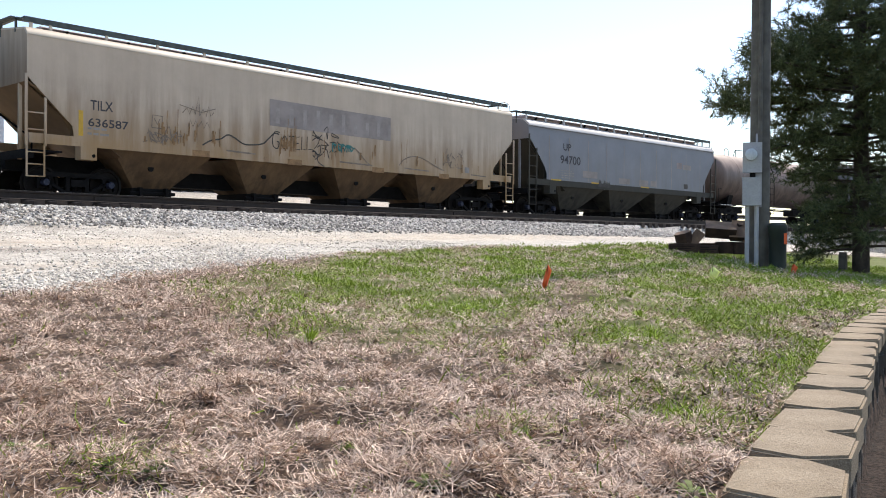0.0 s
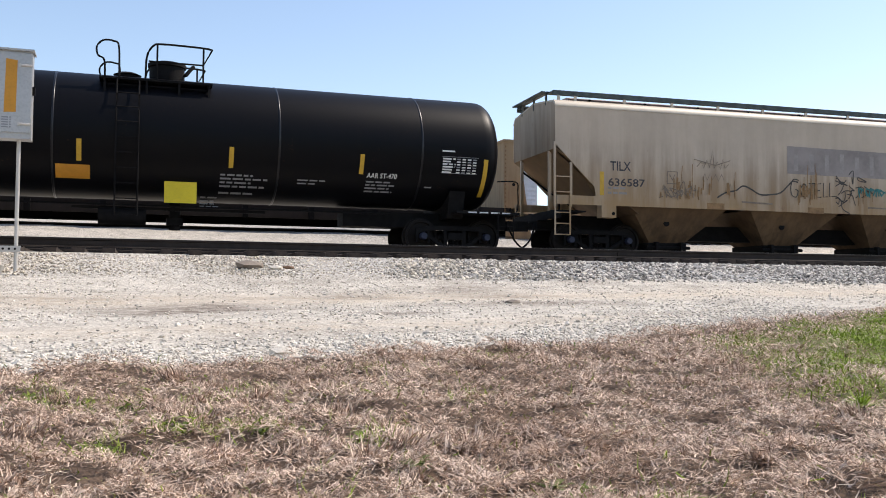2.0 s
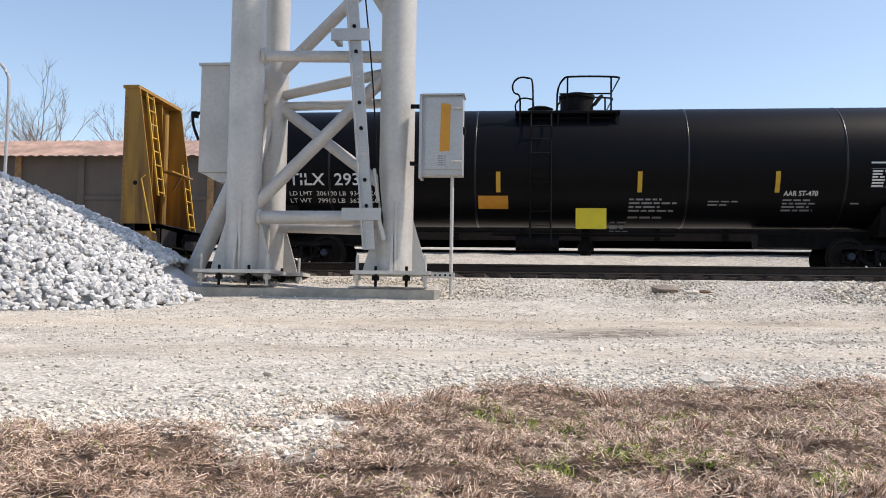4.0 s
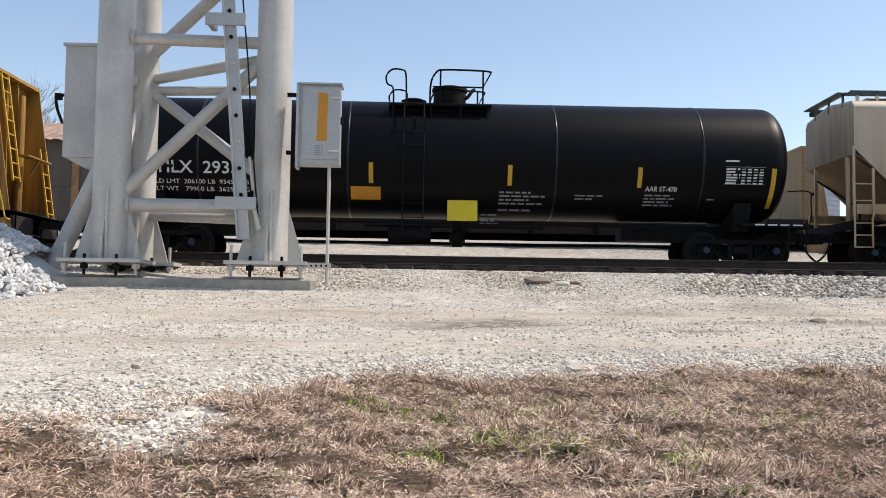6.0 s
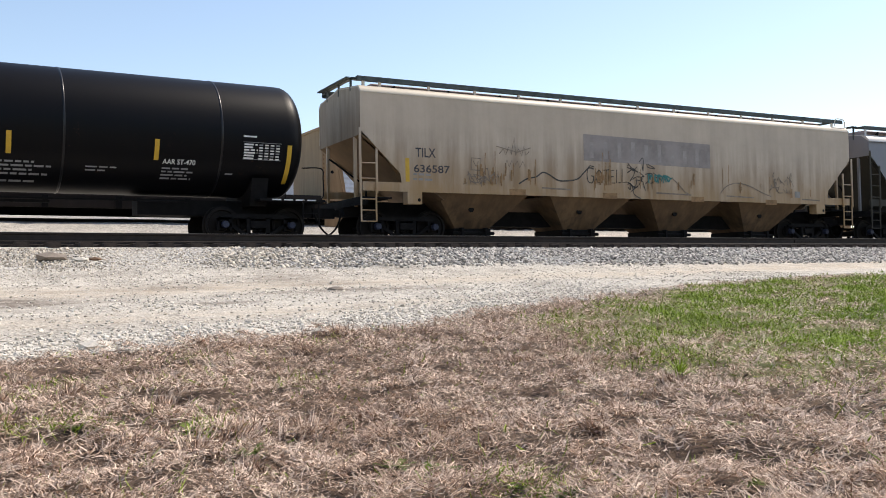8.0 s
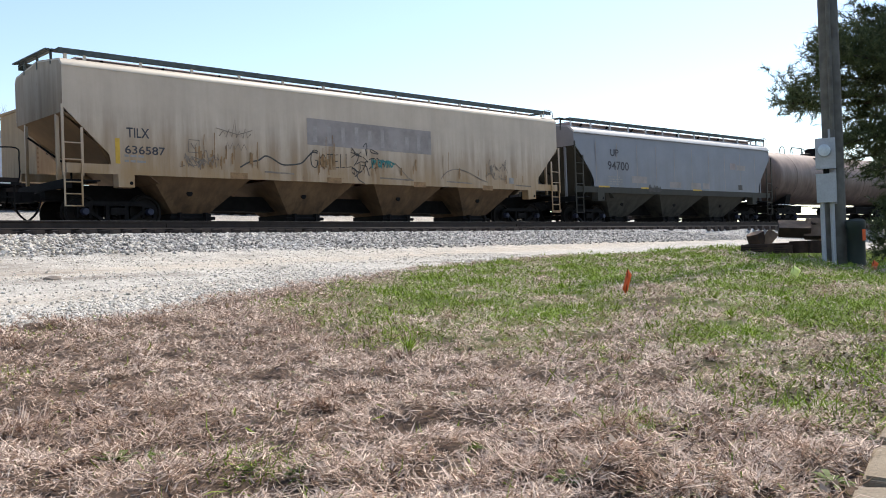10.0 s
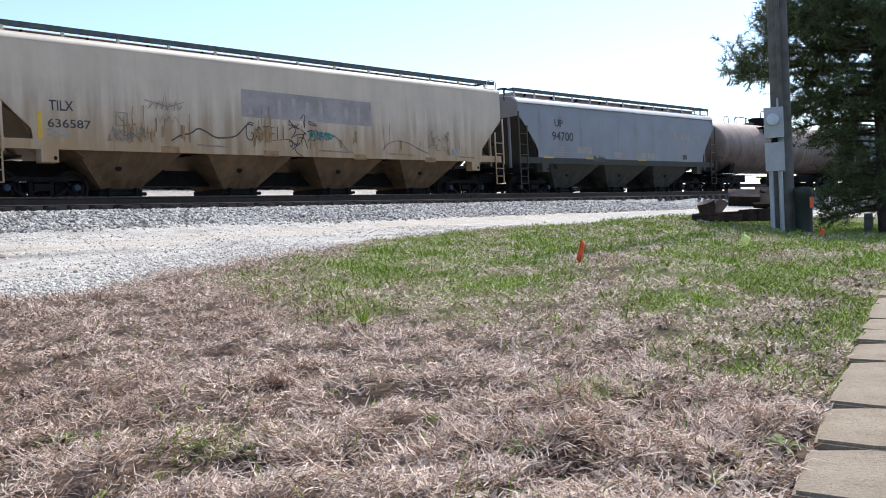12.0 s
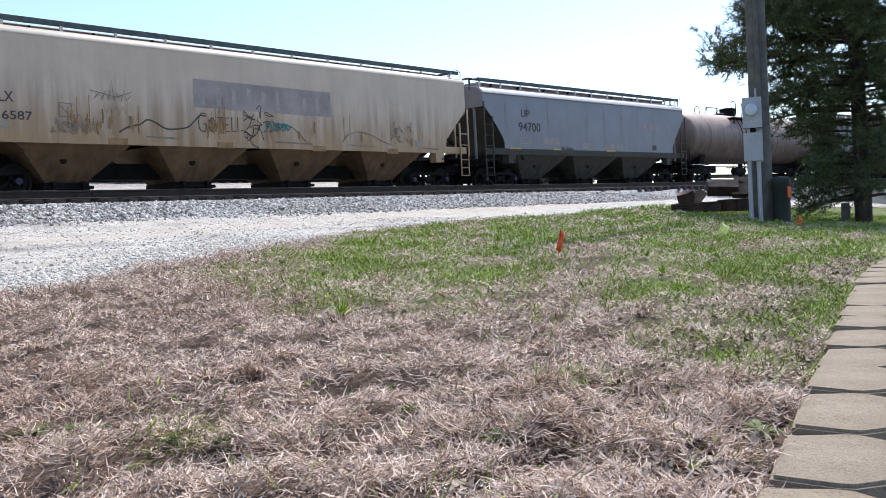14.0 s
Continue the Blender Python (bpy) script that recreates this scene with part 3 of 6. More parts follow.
def make_track(name, y, top, label, near):
    tr = thing(name, pose(0, 0, 0), label, "railway track", kind="structure")
    for s in (-1, 1):
        yy = y + s * .7535
        part("rail", swept(rail_profile(yy, top)), M_RAIL, tr)
        part("rail_head", swept([(yy - .03, top + .001), (yy + .03, top + .001), (yy + .03, top + .004), (yy - .03, top + .004)]), M_RAILTOP, tr, "worn bright running surface")
    rr = random.Random(8)
    if near:
        tie = Shape().prism([(-.115, -.18), (.115, -.18), (.115, -.012), (.1, 0), (-.1, 0), (-.115, -.012)], "y", -1.3, 1.3).mesh("tie", M_TIE)
        plate = Shape().box(-.1, .1, -.17, .17, 0, .02).mesh("tie_plate", M_RAIL)
        for i in range(90):
            x = -12 + i * .53 + rr.uniform(-.04, .04)
            q = pose(x, y - float(bend(x)) + rr.uniform(-.06, .06), top - .198 + rr.uniform(-.012, 0), 0, 0, heading(x) + rr.uniform(-1.5, 1.5))
            o = part("tie", tie, M_TIE, tr, at=q)
            part("tie_plate", plate, M_RAIL, o, at=pose(0, -.7535, 0))
        joint = Shape().box(-.45, .45, -.045, -.012, -.15, -.06)
        for k in range(-2, 3):
            joint.rod((k * .17, -.06, -.105), (k * .17, -.03, -.105), .016, 6)
        for x in (-.75, 11.1, 23.0):
            part("joint_bar", joint, M_RAIL, tr, at=on_curve(x, y - .7535, top))
    rest = Shape()
    for i in range(120):
        x = (36 if near else -20) + i * .55
        c = y - float(bend(x))
        rest.box(x - .11, x + .11, c - 1.3, c + 1.3, top - .36, top - .2)
    tagged(part("more_ties", rest, M_TIE, tr, angle=0), kind="stuff")


make_track("near_track", NEAR_Y, 1.6, "rusted empty railway track on timber ties in ballast", True)
make_track("train_track", TRACK_Y, RAIL_TOP, "rusted railway track under the freight train", False)
make_track("far_track", 31.3, 2.66, "railway track behind the train on a raised gravel bank", False)

# ---- freight cars: x along the car, y across, z up from the rail ----
WHEEL_R = .457
CARS, WHEELS = [], []


def wheelset_mesh():
    sh = Shape()
    for s in (-1, 1):
        y = s * .75
        prof = [(y - s * .07, .5), (y - s * .045, .5), (y - s * .03, WHEEL_R + .002), (y + s * .06, WHEEL_R - .005), (y + s * .065, .39), (y + s * .02, .37), (y + s * .015, .17), (y + s * .07, .15), (y + s * .07, .05)]
        sh.revolve(prof, "y", n=28)
    sh.rod((0, -1.05, 0), (0, 1.05, 0), .075, 12)
    return sh.mesh("wheelset", M_WHEEL)


def cap_mesh():
    sh = Shape().revolve([(-1.13, .03), (-1.13, .085), (-1.05, .1), (-.98, .1)], "y", n=14)
    for k in range(3):
        a = k * 2.094
        sh.rod((.055 * math.cos(a), -1.15, .055 * math.sin(a)), (.055 * math.cos(a), -1.12, .055 * math.sin(a)), .016, 6)
    return sh.mesh("axle_cap", M_AXLECAP)


def side_frame_mesh():
    sh = Shape()
    for s in (-1, 1):
        y0, y1 = s * .95 - .055, s * .95 + .055
        # top chord, tension member, columns, pedestal jaws
        sh.prism([(-1.08, .53), (-.62, .62), (.62, .62), (1.08, .53), (1.08, .62), (.7, .74), (-.7, .74), (-1.08, .62)], "y", y0, y1)
        sh.prism([(-.86, .5), (-.36, .16), (.36, .16), (.86, .5), (.72, .5), (.32, .25), (-.32, .25), (-.72, .5)], "y", y0, y1)
        for x in (-.26, .26):
            sh.box(x - .05, x + .05, y0, y1, .22, .65)
        for x in (-.89, .89):
            sh.prism([(x - .19, .3), (x - .13, .3), (x - .12, .58), (x + .12, .58), (x + .13, .3), (x + .19, .3), (x + .19, .64), (x - .19, .64)], "y", y0, y1)
    sh.box(-.2, .2, -1.05, 1.05, .38, .56)
    return sh.mesh("truck_frame", M_DARK)


def spring_mesh():
    sh = Shape()
    for s in (-1,):
        for x in (-.07, .07):
            pts = [(x + .05 * math.cos(k * .9), s * .95 + .05 * math.sin(k * .9), .22 + k * .0075) for k in range(24)]
            sh.tube(pts, .014, 5)
    return sh.mesh("spring_nest", M_DARK)


WHEELSET, CAP, SIDE_FRAME, SPRINGS = wheelset_mesh(), cap_mesh(), side_frame_mesh(), spring_mesh()


def add_truck(car, x):
    t = part("truck", SIDE_FRAME, M_DARK, car, "grimy cast steel truck", pose(x, 0, 0))
    part("spring_nest", SPRINGS, M_DARK, t)
    for dx in (-.89, .89):
        w = part("wheelset", WHEELSET, M_WHEEL, car, at=pose(x + dx, 0, WHEEL_R))
        part("axle_cap", CAP, M_AXLECAP, w, "blue-grey axle bearing cap")
        WHEELS.append((w, x + dx))


def add_coupler(car, x, s):
    sh = Shape()
    sh.box(min(x, x + s * .55), max(x, x + s * .55), -.09, .09, .78, .96)
    sh.prism([(x + s * .5, -.15), (x + s * .82, -.17), (x + s * .86, .02), (x + s * .7, .06), (x + s * .66, .16), (x + s * .5, .15)], "z", .72, 1.0)
    part("coupler", sh, M_DARK, car)
    hose = curve_through([(x + s * .1, -.45, .8), (x + s * .25, -.5, .45), (x + s * .5, -.5, .22), (x + s * .74, -.48, .2)], 5)
    part("brake_hose", Shape().tube(hose, .028, 7), M_DARK, car, "black rubber brake hose")


def car_thing(name, x, label, category):
    c = thing(name, on_curve(x, TRACK_Y, RAIL_TOP), label, category, "freight train")
    CARS.append((c, x))
    return c


def ladder(car, x, w, z0, z1, y, mat, step=.38, name="ladder", lead=(0, 0)):
    l = part(name, Shape().bar((x - w / 2, y, z0), (x - w / 2 + lead[0], y, z1), .045, .02).bar((x + w / 2, y, z0), (x + w / 2 + lead[0], y, z1 + lead[1]), .045, .02), mat, car)
    z = z0 + .12
    while z < min(z1, z1 + lead[1]):
        k = (z - z0) / (z1 - z0)
        part("rung", Shape().rod((x - w / 2 + lead[0] * k, y, z), (x + w / 2 + lead[0] * k, y, z), .014, 6), mat, l)
        z += step
    return l


def plate(x0, x1, z0, z1, y, mat, car, name, wrap=None, label=""):
    sh = Shape()
    nx, nz = (1, 6) if wrap else (1, 1)
    v, f = [], []
    for j in range(nz + 1):
        for i in range(nx + 1):
            p = Vector((x0 + (x1 - x0) * i / nx, y, z0 + (z1 - z0) * j / nz))
            v.append(wrap(p) if wrap else p)
    for j in range(nz):
        for i in range(nx):
            a = j * (nx + 1) + i
            f.append((a, a + 1, a + nx + 2, a + nx + 1))
    return part(name, sh.add(v, f), mat, car, label, angle=60)


def tiny_lines(x, z, w, n, y, mat, car, wrap=None, gap=.085, h=.04, seed=1, name="small_print"):
    """Print too small to read: rows of plain bars."""
    rr = random.Random(seed)
    sh = Shape()
    for i in range(n):
        a, end = x, x + w * rr.uniform(.55, 1)
        zz = z - i * gap
        while a < end:
            b = min(end, a + rr.uniform(.1, .3))
            q = [Vector((a, y, zz)), Vector((b, y, zz)), Vector((b, y, zz + h)), Vector((a, y, zz + h))]
            sh.add([wrap(p) for p in q] if wrap else q, [(0, 1, 2, 3)])
            a = b + .045
    return part(name, sh, mat, car, angle=0)


def tank_car(name, xc, half, radius, zc, truck, paint, label, placards, fit=0.0):
    car = car_thing(name, xc, label, "tank car")
    head = .62
    prof = [(-half + head * (1 - math.cos(a) ** .72), radius * math.sin(a) ** .72) for a in [math.pi / 2 * k / 12 for k in range(13)]]
    prof[0] = (-half, .02)
    prof += [(-s, r) for s, r in reversed(prof)]
    shell = part("tank_shell", Shape().revolve(prof, "x", (0, 0, zc), 64), paint, car, angle=50)
    for x in (-half * .727, -half * .3, half * .3, half * .727):
        band = [(x - .03, radius - .002), (x - .012, radius + .01), (x + .012, radius + .01), (x + .03, radius - .002)]
        part("weld_seam", Shape().revolve(band, "x", (0, 0, zc), 64), M_SEAM if placards else paint, shell, angle=80)

    def wrap(p):
        dz = max(-radius * .98, min(radius * .98, p.z - zc))
        return Vector((p.x, -math.sqrt(radius ** 2 - dz ** 2) - .006, p.z))
    # stub sills, bolsters, saddle
    for s in (-1, 1):
        sh = Shape().box(min(s * (half - 4.2), s * (half + .45)), max(s * (half - 4.2), s * (half + .45)), -.33, .33, .72, 1.12)
        part("stub_sill", sh, M_DARK, car)
        x = s * truck
        sad = Shape().prism([(-1.0, .95), (1.0, .95), (1.2, 1.66), (1.0, 1.52), (.6, 1.34), (0, 1.26), (-.6, 1.34), (-1.0, 1.52), (-1.2, 1.66)], "x", x - .22, x + .22)
        part("saddle", sad, M_DARK, car)
        pf = Shape().box(min(x - s * .1, s * (half + .4)), max(x - s * .1, s * (half + .4)), -1.45, -.4, 1.06, 1.12)
        part("end_platform", pf, M_DARK, car)
        edge = Shape()
        for k in range(4):
            a = s * (half - .95 + k * .32)
            edge.box(a - .12, a + .12, -1.457, -1.45, 1.075, 1.11)
        part("reflective_strip", edge, M_STENCIL, car, "white reflective strip")
        for y in (-1.42, 1.42):
            gr = Shape().tube(curve_through([(s * (half - .3), y, 1.1), (s * (half + .3), y, 1.1), (s * (half + .36), y, 1.7), (s * (half + .3), y, 1.95), (s * (half - .2), y * .93, 1.95)], 4), .018, 6)
            part("grab_rail", gr, M_DARK, car)
        add_truck(car, x)
        add_coupler(car, s * (half + .4), s)
        steps = Shape()
        for k in range(3):
            steps.box(s * (half - .0) - .22, s * (half - .0) + .22, -1.47, -1.42, .45 + k * .3, .475 + k * .3)
        for d in (-.22, .22):
            steps.box(s * half + d - .015, s * half + d + .015, -1.46, -1.43, .42, 1.1)
        part("sill_step", steps, M_DARK, car)
    brk = Shape().rod((-1.6, -.55, .78), (-.5, -.55, .78), .2, 14).box(-2.2, 2.4, -.5, -.42, .95, 1.02).rod((-half + 3, -.6, 1.05), (half - 3, -.6, 1.05), .025, 6)
    part("brake_gear", brk, M_DARK, car)
    # top fittings
    top = zc + radius
    o = fit
    for y in (-1.12, -.88, .88, 1.12):
        part("platform_plank", Shape().box(o - 1.62, o + .98, y - .11, y + .11, top - .3, top - .25), M_DARK, car)
    for x in (-1.5, -.55, .2, .9):
        for sd in (-1, 1):
            part("platform_bracket", Shape().bar((o + x, sd * 1.2, top - .32), (o + x, sd * .75, top - .3), .06).bar((o + x, sd * 1.15, top - .32), (o + x, sd * 1.2, top - .62), .05), M_DARK, car)
    man = Shape().revolve([(top - .08, .43), (top + .3, .43), (top + .32, .47), (top + .4, .47), (top + .45, .3)], "z", (o - .05, 0, 0), 28)
    part("manway", man, M_DARK, car, "black bolted manway dome")
    part("manway_clamp", Shape().bar((o + .38, -.25, top + .1), (o + .58, -.15, top + .38), .14, .06), M_DARK, car)
    part("valve_dome", Shape().revolve([(top - .05, .3), (top + .04, .3), (top + .06, .34), (top + .12, .2)], "z", (o - 1.0, 0, 0), 20), M_DARK, car)
    for y in (-1.14, 1.14):
        rail = Shape()
        rail.tube(curve_through([(o - .58, y, top - .25), (o - .56, y, top + .3), (o - .42, y, top + .58), (o - .2, y, top + .64), (o + .7, y, top + .63), (o + .97, y, top + .6)], 4), .026, 7)
        rail.tube([(o + .97, y, top + .6), (o + .76, y, top + .2), (o - .52, y, top + .2)], .022, 6)
        for x in (-.32, .76):
            rail.rod((o + x, y, top - .25), (o + x, y, top + .62), .024, 7)
        part("railing", rail, M_DARK, car, "black tube railing")
        hoop = Shape().tube(curve_through([(o - 1.5, y, top - .25), (o - 1.52, y, top + .15), (o - 1.66, y, top + .25), (o - 1.69, y, top + .46), (o - 1.55, y, top + .62), (o - 1.32, y, top + .62), (o - 1.2, y, top + .5), (o - 1.18, y, top - .25)], 4), .024, 7)
        part("hoop_rail", hoop, M_DARK, car, "black tube hand hoop")
    prof_z = [.72, 1.4, 2.0, 2.76, 3.2, 3.6, top - .28]

    def ladder_y(z):
        return -(radius + .14) if z < zc else -max(1.2, math.sqrt(max(0, (radius + .14) ** 2 - (z - zc) ** 2)))
    for x in (-1.22, -.72):
        part("ladder_stile", Shape().tube([(o + x, ladder_y(z), z) for z in prof_z], .02, 6), M_DARK, car)
    for k in range(9):
        zz = .75 + k * .36
        part("rung", Shape().rod((o - 1.22, ladder_y(zz), zz), (o - .72, ladder_y(zz), zz), .014, 6), M_DARK, car)
    part("outlet_valve", Shape().rod((.2, 0, zc - radius + .1), (.2, 0, .5), .14, 12).box(0, .4, -.2, .2, .62, .8), M_DARK, car)
    if placards:
        for x, z0, z1 in ((-2.02, 1.98, 2.47), (1.44, 1.98, 2.47), (4.7, 1.98, 2.47), (-4.9, 1.98, 2.47)):
            plate(x - .055, x + .055, z0, z1, 0, M_YELLOW, car, "reflective_strip", wrap, "yellow reflective strip")
        for s in (-1, 1):
            plate(s * 8.07 - .06, s * 8.07 + .06, 1.55, 2.5, 0, M_YELLOW, car, "reflective_strip", wrap, "yellow reflective strip")
        plate(-2.53, -1.78, 1.6, 1.9, 0, M_ORANGE, car, "orange_placard", wrap, "faded orange placard")
        plate(-.1, .66, 1.1, 1.62, -1.045, M_PLACARD, car, "yellow_placard", None, "bright yellow square placard")
        letters("TILX  293331", .3, M_STENCIL, car, pose(-7.35, 0, 2.14), wrap, 2.45, bold=.012)
        letters("LD LMT  206100 LB  93450 KG", .1, M_STENCIL, car, pose(-7.35, 0, 1.9), wrap, 2.3)
        letters("LT WT   79900 LB  36250 KG", .1, M_STENCIL, car, pose(-7.35, 0, 1.73), wrap, 2.3)
        letters("AAR ST-470", .12, M_STENCIL, car, pose(4.86, 0, 1.9), wrap, .8, bold=.012)
        tiny_lines(4.86, 1.79, .98, 4, 0, M_GREYSTENCIL, car, wrap, .075, .035, 3)
        tiny_lines(1.2, 1.8, 1.2, 4, 0, M_GREYSTENCIL, car, wrap, .085, .04, 4)
        tiny_lines(1.2, 1.4, 1.0, 1, 0, M_GREYSTENCIL, car, wrap, .085, .04, 5)
        tiny_lines(3.1, 1.76, .82, 2, 0, M_GREYSTENCIL, car, wrap, .075, .03, 6)
        tiny_lines(.78, 1.3, .62, 4, 0, M_GREYSTENCIL, car, wrap, .07, .03, 7)
        tiny_lines(6.45, 1.72, .3, 1, 0, M_GREYSTENCIL, car, wrap, .07, .03, 8)
        # data table
        x0, x1, z0, z1 = 6.83, 7.85, 2.1, 2.62
        for z in (z0, z1 - .1):
            plate(x0, x1, z, z + .012, 0, M_GREYSTENCIL, car, "table_line", wrap)
        for i in range(6):
            tiny_lines(x0 + .03, z1 - .17 - i * .068, .36, 1, 0, M_STENCIL, car, wrap, .1, .04, 20 + i)
            for k in range(4):
                a = x0 + .42 + k * .15
                plate(a, a + .1, z1 - .17 - i * .068, z1 - .135 - i * .068, 0, M_STENCIL if (i + k) % 3 else M_GREYSTENCIL, car, "table_entry", wrap)
        plate(x0, x0 + .35, z1 + .03, z1 + .07, 0, M_STENCIL, car, "table_entry", wrap)
    return car


def hopper_car(name, xc, half, paint, roof, label, bays, trucks, posts, cut, eave=4.1, curved=0.0, bay_paint=None, rise=(.13, .1), board=.43, steps=None, end_paint=None):
    car = car_thing(name, xc, label, "covered hopper")
    W, sill = 1.6, 1.62
    zc0, zc1, dx = cut      # where the slanted end cut starts and stops, and how far it runs in

    def side_poly():
        return [(-half, eave), (-half, zc1), (-half + dx * .78, zc0 + .42), (-half + dx * .97, zc0 + .2), (-half + dx, zc0), (-half + dx, sill),
                (half - dx, sill), (half - dx, zc0), (half - dx * .97, zc0 + .2), (half - dx * .78, zc0 + .42), (half, zc1), (half, eave)]
    body = None
    for s in (-1, 1):
        poly = side_poly()
        if curved:
            # sides that bow outward a little, in strips
            sh = Shape()
            nz = 8
            v, f = [], []
            for j in range(nz + 1):
                z = sill + (eave - sill) * j / nz
                if z >= zc1:
                    e = half
                elif z <= zc0:
                    e = half - dx
                else:
                    e = half - dx * (zc1 - z) / (zc1 - zc0)
                bow = curved * (1 - .6 * max(0, (z - sill) / (eave - sill) * 2 - 1) ** 2)
                for i in range(13):
                    v.append((-e + 2 * e * i / 12, s * (W - curved + bow), z))
            for j in range(nz):
                for i in range(12):
                    a = j * 13 + i
                    f.append((a, a + 1, a + 14, a + 13))
            o = part("side_sheet", sh.add(v, f), paint, car, angle=60)
        else:
            o = part("side_sheet", Shape().prism(poly, "y", s * W - (.02 if s > 0 else 0), s * W + (.02 if s < 0 else 0)), paint, car, angle=20)
        body = body or o
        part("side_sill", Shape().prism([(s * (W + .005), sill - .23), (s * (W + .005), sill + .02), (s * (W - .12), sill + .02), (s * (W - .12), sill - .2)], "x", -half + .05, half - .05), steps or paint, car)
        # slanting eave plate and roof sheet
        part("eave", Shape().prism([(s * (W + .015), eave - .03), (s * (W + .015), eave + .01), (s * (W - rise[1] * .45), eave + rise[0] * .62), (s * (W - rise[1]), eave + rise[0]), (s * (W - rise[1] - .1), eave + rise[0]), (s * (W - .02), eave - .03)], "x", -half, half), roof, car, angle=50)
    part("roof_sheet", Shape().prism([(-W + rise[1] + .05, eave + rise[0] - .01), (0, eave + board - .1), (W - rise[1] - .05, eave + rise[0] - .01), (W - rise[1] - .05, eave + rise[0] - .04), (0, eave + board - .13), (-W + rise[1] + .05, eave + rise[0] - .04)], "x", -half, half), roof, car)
    part("hatch_trough", Shape().prism([(-.85, eave + .1), (-.85, eave + board - .06), (-.75, eave + board - .02), (.75, eave + board - .02), (.85, eave + board - .06), (.85, eave + .1)], "x", -half + .7, half - .7), M_HATCH, car)
    for k in range(int(half * 1.1)):
        x = -half + 1.2 + k * 1.75
        if x < half - 1:
            part("hatch_clamp", Shape().bar((x, -.9, eave + board - .28), (x + .16, -.88, eave + board - .08), .09, .05), M_DARK, car)
    # running boards on posts
    for s in (-1, 1):
        sh = Shape()
        for k in range(3):
            y = s * (1.0 + k * .15)
            sh.box(-half + .02, half - .02, y - .07, y + .07, eave + board - .02, eave + board + .02)
        sh.box(-half + .02, half - .02, s * 1.36 - .02, s * 1.36 + .02, eave + board - .1, eave + board + .03)
        part("running_board", sh, M_GRATING, car)
    for x in posts:
        for s in (-1, 1):
            part("running_board_post", Shape().box(x - .04, x + .04, s * 1.35 - .02, s * 1.35 + .02, eave + rise[0] - .05, eave + board), roof, car)
    for s in (-1, 1):
        e = s * half
        pf = Shape()
        for k in range(2):
            a = e + s * (.1 - k * .15)
            pf.box(a - .06, a + .06, -1.0, 1.3, eave + board + .025, eave + board + .06)
        for yy in (-.9, 0, .9):
            pf.bar((e - s * .02, yy, eave + board + .02), (e - s * .02, yy, eave + .12), .05)
        part("end_running_board", pf, M_GRATING, car)
        g = Shape().tube(curve_through([(e - s * .1, -1.5, eave + .1), (e - s * .1, -1.5, eave + board), (e - s * .55, -1.5, eave + board + .03), (e - s * .6, -1.5, eave + .2)], 4), .016, 6)
        if s > 0:
            part("grab_iron", g, roof, car)
        # end wall and slope sheets
        part("end_sheet", Shape().prism([(-W + .03, zc1 - .12), (W - .03, zc1 - .12), (W - .03, eave), (W - rise[1] - .02, eave + rise[0]), (0, eave + board - .08), (-W + rise[1] + .02, eave + rise[0]), (-W + .03, eave)], "x", e - s * .04, e - s * .006), end_paint or paint, car)
        a, b = (e - s * .01, zc1 - .12), (e - s * 2.5, 1.2)
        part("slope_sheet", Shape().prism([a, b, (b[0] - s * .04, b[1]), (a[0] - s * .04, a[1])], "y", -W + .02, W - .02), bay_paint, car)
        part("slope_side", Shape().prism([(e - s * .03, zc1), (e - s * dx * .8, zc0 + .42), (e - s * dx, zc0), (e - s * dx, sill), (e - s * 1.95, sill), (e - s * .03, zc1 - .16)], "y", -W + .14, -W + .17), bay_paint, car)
        for y in (-1.05, 1.05):
            part("end_post", Shape().bar((e - s * .06, y, 1.0), (e - s * .06, y, zc1 + .3), .08), paint, car)
        br = Shape().tube([(e - s * .05, .9, zc1 - .5), (e - s * .6, .3, zc1 - 1.1), (e - s * .9, .2, 1.7), (e - s * .9, .2, 1.1)], .03, 6)
        part("brake_pipe", br, M_DARK, car)
        part("end_sill", Shape().box(min(e, e - s * 3.2), max(e, e - s * 3.2), -.3, .3, .78, 1.2).box(min(e + s * .02, e - s * .2), max(e + s * .02, e - s * .2), -1.55, 1.55, 1.02, 1.22), M_DARK, car)
        part("end_deck", Shape().box(min(e, e - s * .95), max(e, e - s * .95), -1.5, 1.5, 1.2, 1.24), M_DARK, car)
        x = e - s * .2
        lo, hi = (zc1 + .05, zc1 - .5) if s < 0 else (zc1 - .5, zc1 + .05)
        lad = part("ladder", Shape().box(x - .27, x - .21, -W - .07, -W - .03, sill - .3, lo).box(x + .21, x + .27, -W - .07, -W - .03, sill - .3, hi), steps or roof, car, "painted side ladder")
        for k in range(6):
            z = sill + .1 + k * .42
            if z < zc1 - .5:
                part("rung", Shape().rod((x - .24, -W - .05, z), (x + .24, -W - .05, z), .018, 6), steps or roof, lad)
        st = Shape().box(x - .24, x - .2, -W - .05, -W - .02, .55, sill - .2).box(x + .2, x + .24, -W - .05, -W - .02, .55, sill - .2)
        for z in (.56, .86, 1.16):
            st.rod((x - .22, -W - .035, z), (x + .22, -W - .035, z), .018, 6)
        part("stirrup_step", st, steps or roof, lad)
        jx = e - s * 1.6
        jack = Shape().box(jx - .22, jx + .22, -W - .012, -W + .3, sill - .56, sill - .06)
        pad = part("jacking_pad", jack, steps or roof, car)
